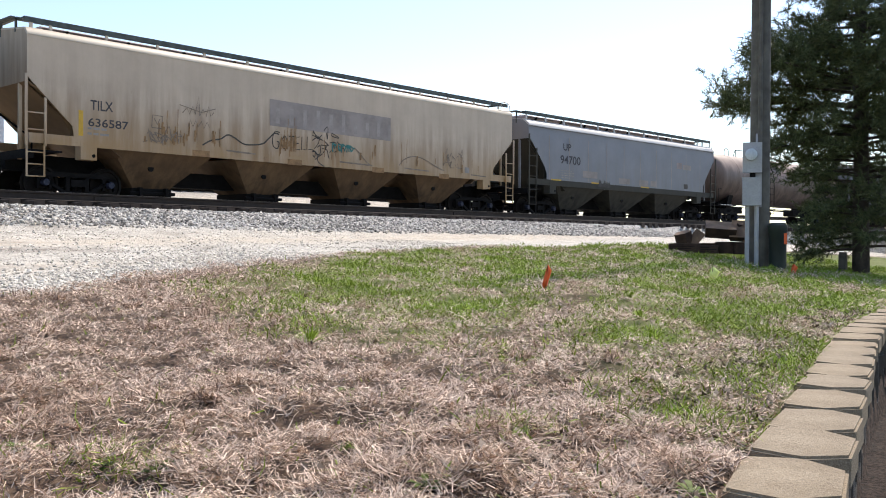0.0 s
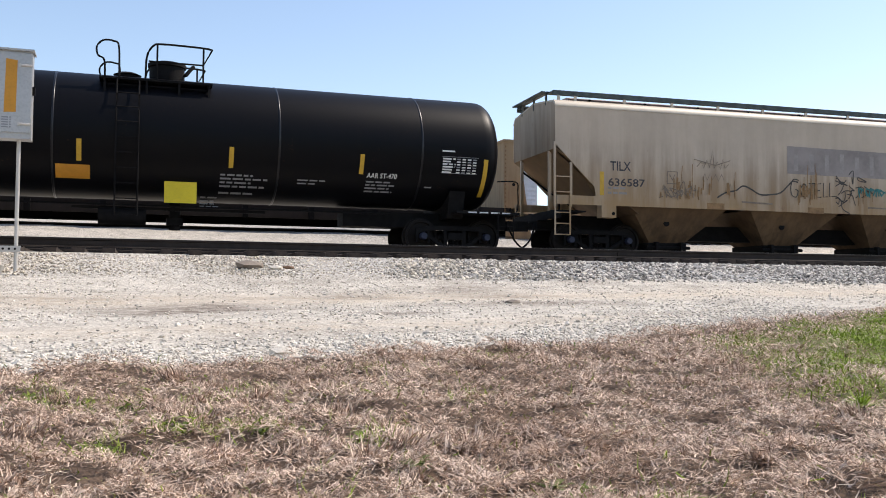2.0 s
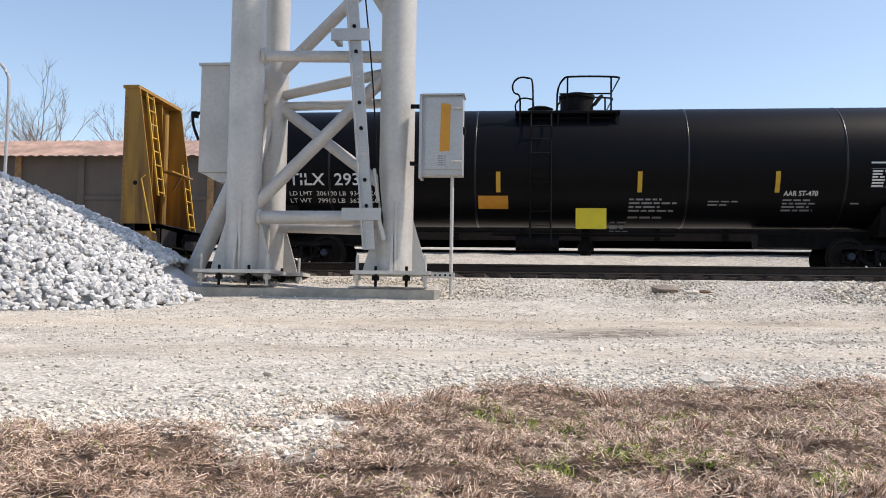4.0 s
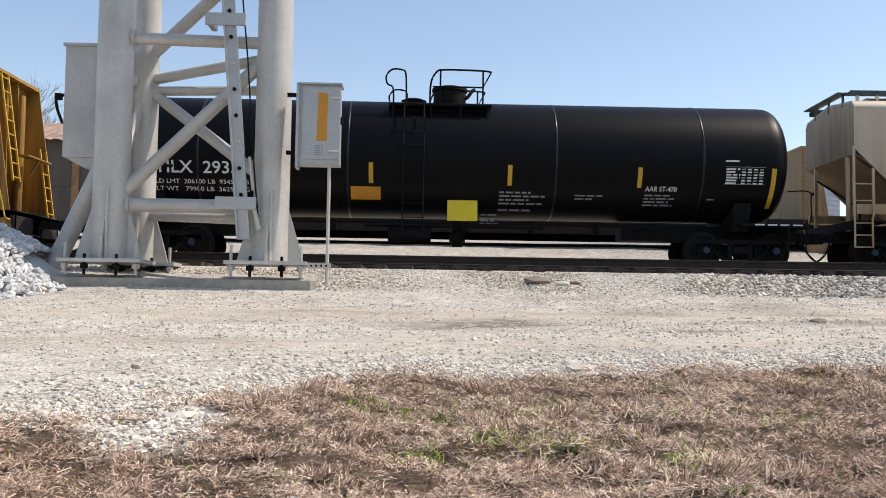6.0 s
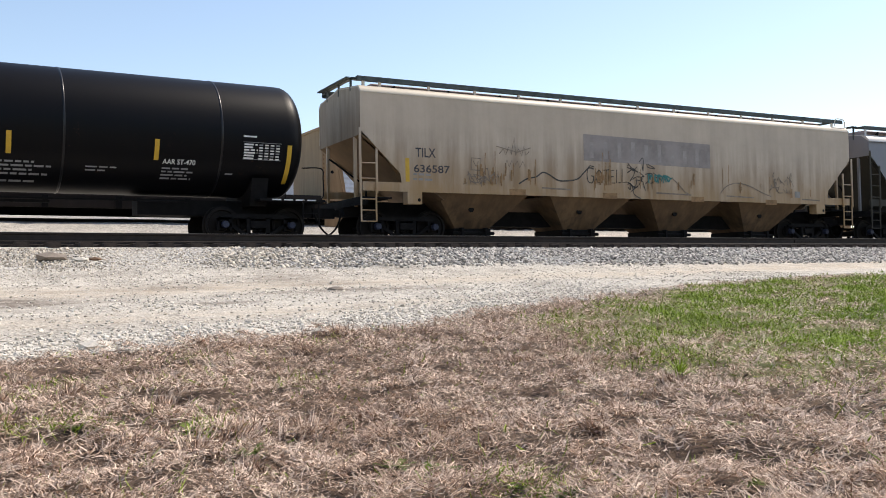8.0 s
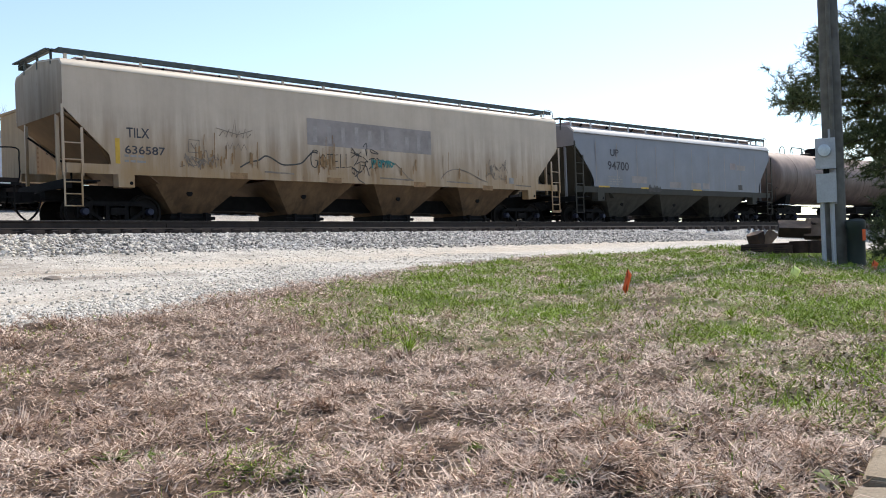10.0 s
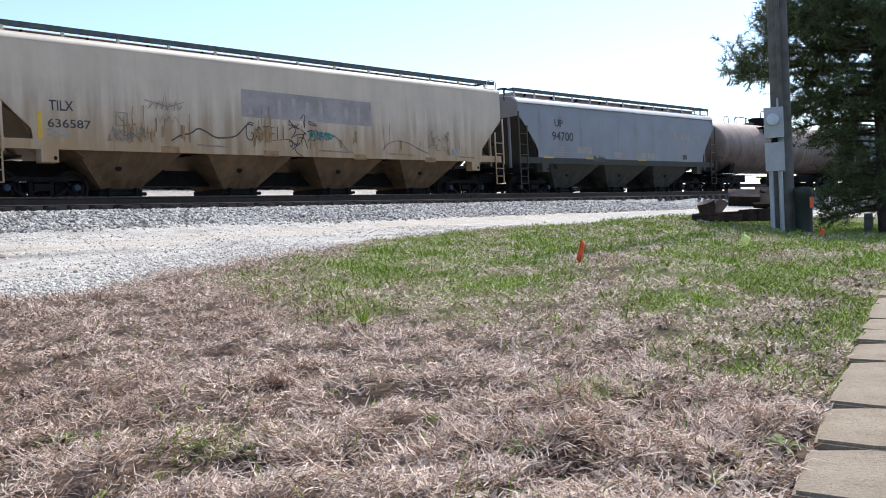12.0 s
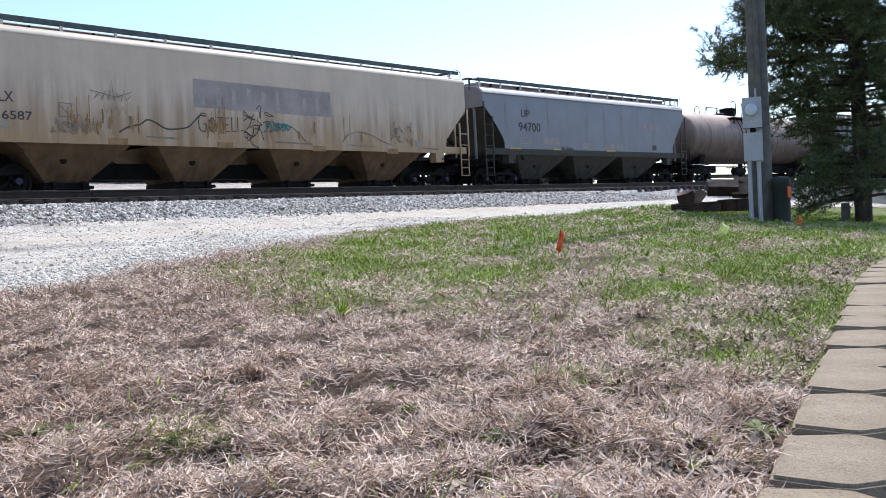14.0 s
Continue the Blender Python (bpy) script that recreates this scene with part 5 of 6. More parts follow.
def make_signal_case():
    c = thing("signal_case", pose(-1.95, 16.5, .96), "aluminium signal case with a yellow strip, on a steel post", "signal case")
    post = part("post", Shape().rod((.18, 0, -.05), (.18, 0, 2.1), .032, 12), M_GALV, c)
    body = part("case_body", Shape().box(-.36, .37, -.16, .16, 2.1, 3.54), M_ALU, c)
    part("case_door", Shape().prism([(-.3, 2.2), (.36, 2.2), (.36, 3.5), (-.3, 3.5)], "y", -.19, -.16), M_ALU, body)
    part("case_side_flange", Shape().box(-.41, -.36, -.22, .14, 2.04, 3.56), M_ALU, body)
    part("rain_hood", Shape().box(-.38, .4, -.22, .2, 3.54, 3.57), M_ALU, body)
    part("yellow_strip", Shape().prism([(-.04, 2.52), (.14, 2.53), (.15, 3.38), (-.02, 3.4)], "y", -.194, -.19), M_ORANGE, body, "orange-yellow reflective strip")
    for z in (2.34, 3.3):
        part("hinge", Shape().rod((.2, -.2, z), (.36, -.2, z), .02, 8).box(.17, .2, -.21, -.19, z - .03, z + .03), M_GALV, body)
    part("latch", Shape().box(.37, .41, -.1, 0, 2.85, 2.98), M_DARK, body)
    g = Shape()
    for i in range(5):
        g.box(-.07, .03, -.194, -.19, 2.27 + i * .04, 2.29 + i * .04)
        g.box(.05, .07, -.194, -.19, 2.27 + i * .04, 2.295 + i * .04)
    part("vent_label", g, M_GREYSTENCIL, body)
    part("mounting_arm", Shape().box(-.6, -.36, -.02, .04, 3.35, 3.42).box(-.6, -.36, -.02, .04, 2.3, 2.37), M_DARK, c)
    strap = part("foot_strap", Shape().box(-.35, .25, -.05, -.02, .26, .36), M_GALV, c, "perforated steel strap")
    for k in range(6):
        part("strap_hole", Shape().rod((-.28 + k * .09, -.056, .31), (-.28 + k * .09, -.05, .31), .02, 8), M_DARK, strap)


make_signal_case()


# ---- heap of white stone ----
def make_heap():
    r = np.random.RandomState(11)
    n = 15000
    a = r.uniform(0, 2 * np.pi, n)
    k = np.sqrt(r.uniform(0, 1, n))
    cx, cy = -11.0, 16.5
    x, y = cx + 5.0 * k * np.cos(a), cy + 2.9 * k * np.sin(a)
    hgt = 2.55 * np.clip(1 - k, 0, 1) ** .85
    z = height(x, y) + hgt - .1
    keep = (y < 18.4) & ~((x > -7.0) & (y > 16.0))
    stones("stone_heap", np.stack([x, y, z], -1)[keep], r.uniform(.05, .19, keep.sum()), M_RIPRAP, 12, "heap of broken white limestone beside the tower", "stone heap", .3, .8)
    rings = Shape()
    prof = [(0, 2.4), (.3, 1.8), (.6, 1.05), (.85, .36), (1.0, -.15)]
    v, f = [], []
    for kk, h in prof:
        for i in range(28):
            b = 2 * math.pi * i / 28
            X, Y = cx + 4.9 * kk * math.cos(b), min(cy + 2.8 * kk * math.sin(b), 18.3)
            v.append((X, Y, float(height(X, Y)) + h - .08))
    for j in range(len(prof) - 1):
        for i in range(28):
            f.append((j * 28 + i, j * 28 + (i + 1) % 28, (j + 1) * 28 + (i + 1) % 28, (j + 1) * 28 + i))
    tagged(part("heap_core", rings.add(v, f), M_RIPRAP), "packed white stone inside the heap", "stone heap", kind="stuff")
    # loose stones: a flat brown one by the ballast and pale ones on the verge
    rr = random.Random(4)
    for x, y, s, mt, lab in ((2.1, 17.2, .4, M_ROCK, "flat brown rock on the ballast slope"), (2.55, 17.1, .2, M_CRUSHED, "pale rock on the ballast slope"), (2.8, 17.15, .18, M_LOGCUT, "tan rock on the ballast slope"),
                             (-1.34, 4.49, .13, M_CRUSHED, "pale flat rock at the edge of the grass"), (-.6, 2.85, .09, M_CRUSHED, "pale flat rock in the dry grass"), (2.2, 7.0, .13, M_CRUSHED, "pale rock at the edge of the gravel"),
                             (1.0, 6.75, .16, M_CRUSHED, "pale rock at the edge of the gravel"), (5.2, 12.2, .2, M_ROCK, "flat grey-brown stone sunk in the gravel road")):
        sh = Shape()
        v = [((p[0] * s * .75 * rr.uniform(.8, 1.15)), p[1] * s * .5 * rr.uniform(.8, 1.15), p[2] * s * .28 * rr.uniform(.8, 1.1)) for p in ICO_V]
        sh.add(v, [tuple(t) for t in ICO_F])
        tagged(part("rock", sh, mt, at=pose(x, y, float(height(x, y)) + s * .1, 0, 0, rr.uniform(-20, 20)), angle=0), lab, "rock")


make_heap()


# ---- retaining wall ----
def make_wall():
    wl = thing("retaining_wall", pose(0, 0, 0), "low garden retaining wall of tan split-face concrete blocks", "retaining wall", kind="structure")
    ang = math.degrees(math.atan(.2335))
    P = .43
    cap = Shape()
    w, d = P / 2 - .003, .262
    poly = [(-w + .036, d), (w - .036, d), (w, .137), (w - .002, .105), (w - .085, .0), (-w + .085, .0), (-w + .002, .105), (-w, .137)]
    cap.prism(poly, "z", 0, .088)
    me = cap.mesh("capstone", M_BLOCK, 0)
    bm = bmesh.new()
    bm.from_mesh(me)
    bmesh.ops.bevel(bm, geom=[e for e in bm.edges if all(v.co.z > .05 for v in e.verts)], offset=.008, segments=2, affect="EDGES")
    bm.to_mesh(me)
    bm.free()
    # Lower courses: darker colour stands in for shade below the caps.
    low = Shape().prism([(-w, d), (w, d), (w - .01, .1), (w - .05, .06), (-w + .05, .06), (-w + .01, .1)], "z", 0, .14).mesh("block", M_SHADEBLOCK, 0)
    rr = random.Random(21)
    c, s = math.cos(radians(ang)), math.sin(radians(ang))
    for i in range(-9, 24):
        t = .152 + i * P + rr.uniform(-.012, .012)
        # the cap's lawn edge lies on the wall line
        bx, by = t * c + .262 * s, float(wall_line(t * c)) - .262 * c
        z = -.056
        part("capstone", me, M_BLOCK, wl, at=pose(bx, by, z + rr.uniform(-.004, .004), rr.uniform(-1.2, 1.2), rr.uniform(-1.2, 1.2), ang + rr.uniform(-3.2, 2.2)))
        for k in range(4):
            part("block", low, M_SHADEBLOCK, wl, at=pose(bx + (.5 * P * c if k % 2 == 0 else 0), by + (.5 * P * s if k % 2 == 0 else 0), z - .142 * (k + 1), 0, 0, ang + rr.uniform(-1, 1)))


make_wall()


# ---- utility pole with meter, pedestal, flags ----
def make_pole():
    gx, gy = 13.57, 5.1
    gz = float(height(gx, gy))
    p = thing("utility_pole", pose(gx, gy, gz, 0, 0, 0), "weathered wooden utility pole with a grey electric meter and conduits", "utility pole")
    part("pole", Shape().rod((0, 0, -.3), (.02, 0, 9.2), .15, 24, .12), M_POLE, p)
    yaw = -69
    R = pose(0, 0, 0, 0, 0, yaw)
    def loc(sh, name, mt, parent, label=""):
        return part(name, sh, mt, parent, label, at=R)
    loc(Shape().box(-.06, .03, -.19, -.15, .92, 2.0), "backing_board", M_METER, p)
    box = loc(Shape().box(-.24, .03, -.33, -.19, 1.42, 1.86), "meter_box", M_METER, p, "grey meter enclosure")
    part("meter", Shape().revolve([(-.41, .06), (-.4, .085), (-.33, .09)], "y", (-.12, 0, 1.68), 20), M_GLASS, box, "round glass electric meter")
    lo = loc(Shape().box(-.24, .02, -.32, -.19, .94, 1.33), "disconnect_box", M_METER, p, "grey disconnect enclosure")
    part("door_lip", Shape().box(-.245, .025, -.325, -.3, 1.32, 1.35), M_METER, lo)
    loc(Shape().rod((-.1, -.25, 1.33), (-.1, -.25, 1.43), .04, 10), "conduit", M_DARK, p)
    for x in (-.17, -.04):
        loc(Shape().rod((x, -.23, -.1), (x, -.23, .95), .032, 10), "conduit", M_METER, p, "grey conduit")
    loc(Shape().rod((-.0, -.19, 1.86), (-.0, -.17, 5.5), .03, 10), "conduit", M_POLE, p)


def make_pedestal():
    gx, gy = 13.5, 4.8
    p = thing("utility_pedestal", pose(gx, gy, float(height(gx, gy)) - .03, 0, 0, -70), "dark green plastic utility pedestal beside the pole", "utility pedestal")
    part("body", Shape().revolve([(0, .125), (.6, .122), (.62, .135), (.72, .135), (.75, .1), (.755, .02)], "z", n=24), M_PEDESTAL, p)
    part("warning_label", Shape().box(.085, .128, -.09, -.05, .44, .6), M_FLAG, p, "orange warning label")


def flag(x, y, name, mt, label, h, w, fh):
    f = thing(name, pose(x, y, float(height(x, y)), 2, 5, -50), label, "marker flag")
    part("wire", Shape().rod((0, 0, -.05), (0, 0, h), .0022, 6), M_DARK, f)
    v, fc = [], []
    for j in range(5):
        for i in range(4):
            v.append((i * w / 3 - j * .008, .012 * math.sin(i * 1.9 + j), h - j * fh / 4 - i * .018))
    for j in range(4):
        for i in range(3):
            a = j * 4 + i
            fc.append((a, a + 1, a + 5, a + 4))
    sh = Shape().add(v, fc)
    o = part("flag", sh, mt, f, angle=80)
    md = o.modifiers.new("solid", "SOLIDIFY")
    md.thickness = .001


make_pole()
make_pedestal()
flag(6.45, 4.22, "marker_flag", M_FLAG, "orange plastic marker flag on a wire in the grass", .24, .036, .18)
flag(9.3, 4.0, "marker_flag", M_YFLAG, "pale yellow plastic marker flag in the grass", .16, .08, .1)
flag(13.55, 4.6, "marker_flag", M_FLAG, "orange plastic marker flag beside the green pedestal", .16, .07, .12)


def make_logs():
    rr = random.Random(6)
    site = pose(14.85, 7.15, .43, 0, 0, -67)

    def split_log(x, y, z, L, r, rx, ry, rz, label):
        """A log split lengthways: bark round its back, pale wood on the split and the sawn ends."""
        t = thing("split_log", site @ pose(x, y, z, rx, ry, rz), label, "log", "log pile")
        n = 10
        prof = [r * (1 + rr.uniform(-.12, .12)) for _ in range(n + 1)]
        arc = [(prof[k] * math.cos(math.pi + math.pi * k / n), .92 * prof[k] * math.sin(math.pi + math.pi * k / n)) for k in range(n + 1)]
        v = [(e * L / 2, p, q) for e in (-1, 1) for p, q in arc]
        part("bark", Shape().add(v, [(k, k + 1, n + 2 + k, n + 1 + k) for k in range(n)]), M_LOG, t, angle=50)
        grid = [(-L / 2 + L * i / 6, arc[0][0] + (arc[-1][0] - arc[0][0]) * j / 3, rr.uniform(-.012, .012) if 0 < j < 3 else 0) for i in range(7) for j in range(4)]
        part("split_face", Shape().add(grid, [(i * 4 + j, i * 4 + j + 1, i * 4 + j + 5, i * 4 + j + 4) for i in range(6) for j in range(3)]), M_LOGCUT, t, "pale split wood", angle=0)
        for e in (-1, 1):
            part("cut_face", Shape().add([(e * L / 2, p, q) for p, q in arc], [tuple(range(n + 1))]), M_LOG if e < 0 else M_LOGCUT, t, "sawn end", angle=0)

    def timber(x, y, z, L, h, d, rz, label):
        t = thing("timber_block", site @ pose(x, y, z, 0, 0, rz), label, "timber block", "log pile")
        c = .012
        part("timber", Shape().prism([(-d / 2, 0), (d / 2, 0), (d / 2, h - c), (d / 2 - c, h), (-d / 2 + c, h), (-d / 2, h - c)], "x", -L / 2, L / 2), M_LOG, t)
        for k in range(3):
            part("crack", Shape().box(-L / 2 + .02, L / 2 - rr.uniform(.02, .2), -d / 2 - .002, -d / 2 + .01, h * (.25 + .22 * k), h * (.25 + .22 * k) + .008), M_DARK, t)

    def stump(x, y, z, h, r, rx, ry, label):
        t = thing("log_round", site @ pose(x, y, z, rx, ry, 0), label, "log", "log pile")
        n = 14
        prof = [r * (1 + rr.uniform(-.1, .1)) for _ in range(n)]
        v = [(p * math.cos(2 * math.pi * k / n), p * math.sin(2 * math.pi * k / n), zz) for zz in (0, h) for k, p in enumerate(prof)]
        part("bark", Shape().add(v, [(k, (k + 1) % n, n + (k + 1) % n, n + k) for k in range(n)] + [tuple(range(n))]), M_LOG, t, angle=50)
        part("cut_face", Shape().add([(.98 * q[0], .98 * q[1], h) for q in v[:n]] + [(0, 0, h + .006)], [(k, (k + 1) % n, n) for k in range(n)]), M_LOGCUT, t, "pale sawn face", angle=0)

    timber(.25, .0, 0, .54, .17, .26, 2, "dark weathered timber block under the split logs")
    timber(.66, -.04, 0, .3, .14, .24, -5, "short dark timber block with a worn top edge")
    timber(.55, .34, 0, 1.0, .18, .26, 4, "dark weathered timber at the back of the log pile")
    stump(.93, .12, 0, .2, .19, 0, 0, "dark low log round in the pile")
    stump(1.22, .06, 0, .2, .2, 3, 0, "dark log round beside the utility pole")
    stump(1.5, .12, 0, .17, .17, 0, 2, "dark log round behind the utility pole")
    stump(.26, .04, .17, .2, .15, 12, -14, "dark round log end on the timber block")
    split_log(.44, -.02, .28, .26, .1, 50, -50, 16, "split log wedge with a bright pale face, leaning in the pile")
    split_log(.85, .02, .49, .5, .25, 16, 4, 3, "thick half log lying with its pale split side up")
    split_log(1.22, .0, .44, .42, .24, 38, 2, -6, "half log with a tan split face, lying in the pile")
    split_log(1.38, -.14, .22, .3, .12, 70, -30, 0, "small pale log wedge leaning by the utility pole")
    stump(1.14, .1, .43, .1, .05, 30, 20, "small dark billet on the split logs")
    stump(1.26, .12, .43, .11, .055, -24, 30, "small dark billet on the split logs")
    p = thing("marker_post", pose(17.2, 4.95, float(height(17.2, 4.95))), "small grey plastic marker post in the grass", "marker post")
    part("post", Shape().box(-.06, .06, -.06, .06, -.05, .3).prism([(-.06, .3), (.06, .3), (.03, .36), (-.03, .36)], "y", -.06, .06), M_POLE, p)


make_logs()


# ---- vegetation ----
def needles_mesh(name, base, tip, r, per, length, width, material, seed):
    """Flat needles fanning from points along twigs. base, tip: arrays of twig ends."""
    g = np.random.RandomState(seed)
    n = len(base)
    k = g.uniform(0, 1, (n, per, 1))
    p = base[:, None] + (tip - base)[:, None] * k
    d = (tip - base) / np.maximum(1e-6, np.linalg.norm(tip - base, axis=1))[:, None]
    out = d[:, None] * .7 + g.normal(0, .7, (n, per, 3))
    out /= np.linalg.norm(out, axis=2)[..., None]
    L = length * g.uniform(.6, 1.2, (n, per, 1))
    side = np.cross(out, g.normal(0, 1, (n, per, 3)))
    side /= np.linalg.norm(side, axis=2)[..., None]
    w = width * g.uniform(.7, 1.3, (n, per, 1))
    v = np.stack([p - side * w / 2, p + side * w / 2, p + out * L], 2).reshape(-1, 3)
    f = np.arange(len(v)).reshape(-1, 3)
    return arrays_mesh(name, v, f, material)


def make_pine():
    bx, by = 17.4, 4.7
    bz = float(height(bx, by))
    t = thing("pine_tree", pose(bx, by, bz), "large dark green pine tree with layered drooping branches", "tree")
    g = np.random.RandomState(4)
    trunk = [(0, 0, -.3), (.03, .02, 2.0), (.0, .06, 4.0), (-.05, .02, 5.8), (0, 0, 7.4)]
    part("trunk", Shape().tube(trunk, [.15, .13, .1, .07, .02], 14), M_BARK, t)
    tb, tt = [], []
    for i in range(150):
        z = .4 + 6.9 * (i / 150)
        az = i * 2.4 + g.uniform(-.3, .3)
        reach = float(np.interp(z, [.3, 1, 1.6, 2.3, 3.0, 3.6, 4.2, 4.8, 6, 7.3], [1.35, 1.3, 1.25, 1.7, 2.3, 2.2, 1.75, 1.4, .9, .3])) * g.uniform(.72, 1.12)
        rise = g.uniform(-.02, .22) + .12 * (z / 10)
        pts = []
        for k in range(6):
            s = k / 5
            pts.append((reach * s * math.cos(az + .12 * s), reach * s * math.sin(az + .12 * s), z + reach * (rise * s - .12 * s * s * (1.4 if z < 3 else .7))))
        part("limb", Shape().tube(pts, [.05 * (1 - .8 * k / 5) * (reach / 3) + .006 for k in range(6)], 5), M_BARK, t)
        n = int(24 * reach)
        for _ in range(n):
            s = g.uniform(.1, 1.0) ** .55
            j = min(4, int(s * 5))
            u = s * 5 - j
            p = np.array(pts[j]) * (1 - u) + np.array(pts[j + 1]) * u
            sa = az + g.choice((-1, 1)) * g.uniform(.4, 1.25)
            L = reach * .3 * (1.15 - .6 * s) * g.uniform(.5, 1.2)
            q = p + np.array([math.cos(sa) * L, math.sin(sa) * L, g.normal(.2, .5) * L])
            tb.append(p), tt.append(q)
            if L > .35:
                for _ in range(3):
                    m = p + (q - p) * g.uniform(.3, 1)
                    e = m + g.normal(0, .16, 3) + np.array([0, 0, .03])
                    tb.append(m), tt.append(e)
    tb, tt = np.array(tb), np.array(tt)
    tw = Shape()
    for a, b in list(zip(tb, tt))[::3]:
        tw.add([a + (0, 0, .006), a - (0, 0, .006), b], [(0, 1, 2)])
    tagged(part("twig_mass", tw, M_BARK, t, angle=0), kind="stuff")
    me = needles_mesh("needles", tb, tt, 0, 33, .12, .0125, M_NEEDLE, 7)
    o = part("needles", me, M_NEEDLE, t, "dark green needle clumps")
    tagged(o, kind="stuff")


make_pine()


def blades(name, x, y, length, width, lift, material, seed, label, category, droop=.5):
    g = np.random.RandomState(seed)
    n = len(x)
    # neighbours lean much the same way, so that the blades lie in locks
    az = 4.2 * wobble(x, y, 11, seed + 1) + g.normal(0, 1.3, n)
    el = np.radians(g.uniform(lift[0], lift[1], n))
    mound = .04 * np.clip(wobble(x, y, 13.0, 51) + .2, 0, 1) + .022 * np.clip(wobble(x, y, 27.0, 61) + .1, 0, 1)
    L = length * g.uniform(.55, 1.35, n)
    d = np.stack([np.cos(az) * np.cos(el), np.sin(az) * np.cos(el), np.sin(el)], -1)
    s = np.stack([-np.sin(az), np.cos(az), g.uniform(-.6, .6, n)], -1) * (width * g.uniform(.6, 1.4, n) / 2)[:, None]
    b = np.stack([x, y, height(x, y) + lawn_lumps(x, y) + .02 * wobble(x, y, 1.1, 2) + mound + g.uniform(-.008, .02, n)], -1)
    kink = g.normal(0, .42, (n, 3)) * L[:, None] * .6
    m = b + d * (L * .5)[:, None] + np.stack([-np.sin(az), np.cos(az), 0 * az], -1) * (L * g.normal(0, .3, n))[:, None]
    tip = b + d * L[:, None] + kink
    tip[:, 2] -= droop * L * g.uniform(.1, .7, n)
    tip[:, 2] = np.maximum(tip[:, 2], b[:, 2] + .002)
    v = np.stack([b - s, b + s, m - s * .8, m + s * .8, tip], 1).reshape(-1, 3)
    f = (np.array([(0, 1, 3), (0, 3, 2), (2, 3, 4)])[None] + 5 * np.arange(n)[:, None, None]).reshape(-1, 3)
    return tagged(new(name, arrays_mesh(name, v, f, material)), label, category, kind="stuff")


def lawn_places(n, seed, near, far, power, turn=(-38, 84)):
    """Places on the lawn, thicker near the corner where the path runs."""
    g = np.random.RandomState(seed)
    r = near + (far - near) * g.uniform(0, 1, n) ** power
    a = np.radians(g.uniform(turn[0], turn[1], n))
    x, y = r * np.sin(a), r * np.cos(a)
    ok = (lawn_depth(x, y) > -.05) & (y > wall_line(x) - .0) & (y < 11.5)
    return x[ok], y[ok], r[ok], g


# small green patches in the dry grass
CLUMPS = [(-.12, 4.34), (-.55, 5.0), (.1, 3.7), (.4, 3.6), (.75, 3.35), (-.2, 3.5), (.6, 5.0), (.9, 4.6), (.3, 4.55), (1.3, 5.4), (-.35, 4.6), (1.5, 4.2), (2.3, 5.9), (1.2, 2.0), (2.1, 1.5), (3.1, 1.6), (2.7, 1.3), (3.3, 2.3)]


def make_lawn():
    x, y, r, g = lawn_places(1150000, 31, 1.1, 17, 1.3)
    gr = greenness(x, y) * np.clip(.55 + .9 * wobble(x, y, 4.2, 15), .1, 1)
    keep = g.uniform(0, 1, len(x)) > gr * .9
    tuft = wobble(x, y, 13.0, 51)
    keep &= g.uniform(0, 1, len(x)) < np.clip(.95 + 1.1 * wobble(x, y, 27.0, 61), .25, 1)
    keep &= g.uniform(0, 1, len(x)) < np.clip(.8 + 1.2 * tuft, .1, 1) * np.clip(1.05 + .5 * wobble(x, y, 2.2, 13), .6, 1)
    x, y, r = x[keep], y[keep], r[keep]
    size = .03 + .028 * np.clip(wobble(x, y, 2.0, 14) + .3, 0, 1)
    blades("dry_grass", x, y, size, .0018 + .00055 * r, (0, 50), M_STRAW, 32, "matted dry straw-coloured winter grass", "grass")
    # thinner round the side of the lawn
    x, y, r, g = lawn_places(130000, 35, .3, 16, 1.0, (-112, -36))
    blades("dry_grass", x, y, .05 + 0 * x, .006 + 0 * x, (0, 46), M_STRAW, 36, "thin matted dry grass at the side of the lawn", "grass")
    x, y, r, g = lawn_places(720000, 41, 1.3, 24, 1.1)
    gr = greenness(x, y)
    keep = g.uniform(0, 1, len(x)) < gr * np.clip(.6 + 1.0 * wobble(x, y, 4.2, 15), .06, 1) + .015 + sum(.55 * np.exp(-((x - cx) ** 2 + (y - cy) ** 2) / .014) for cx, cy in CLUMPS)
    x, y, r = x[keep], y[keep], r[keep]
    blades("green_grass", x, y, .042 + .05 * np.clip(wobble(x, y, 4.2, 15), 0, 1), .002 + .0006 * r, (12, 70), M_GRASS, 42, "short new green lawn grass", "grass", .35)


make_lawn()


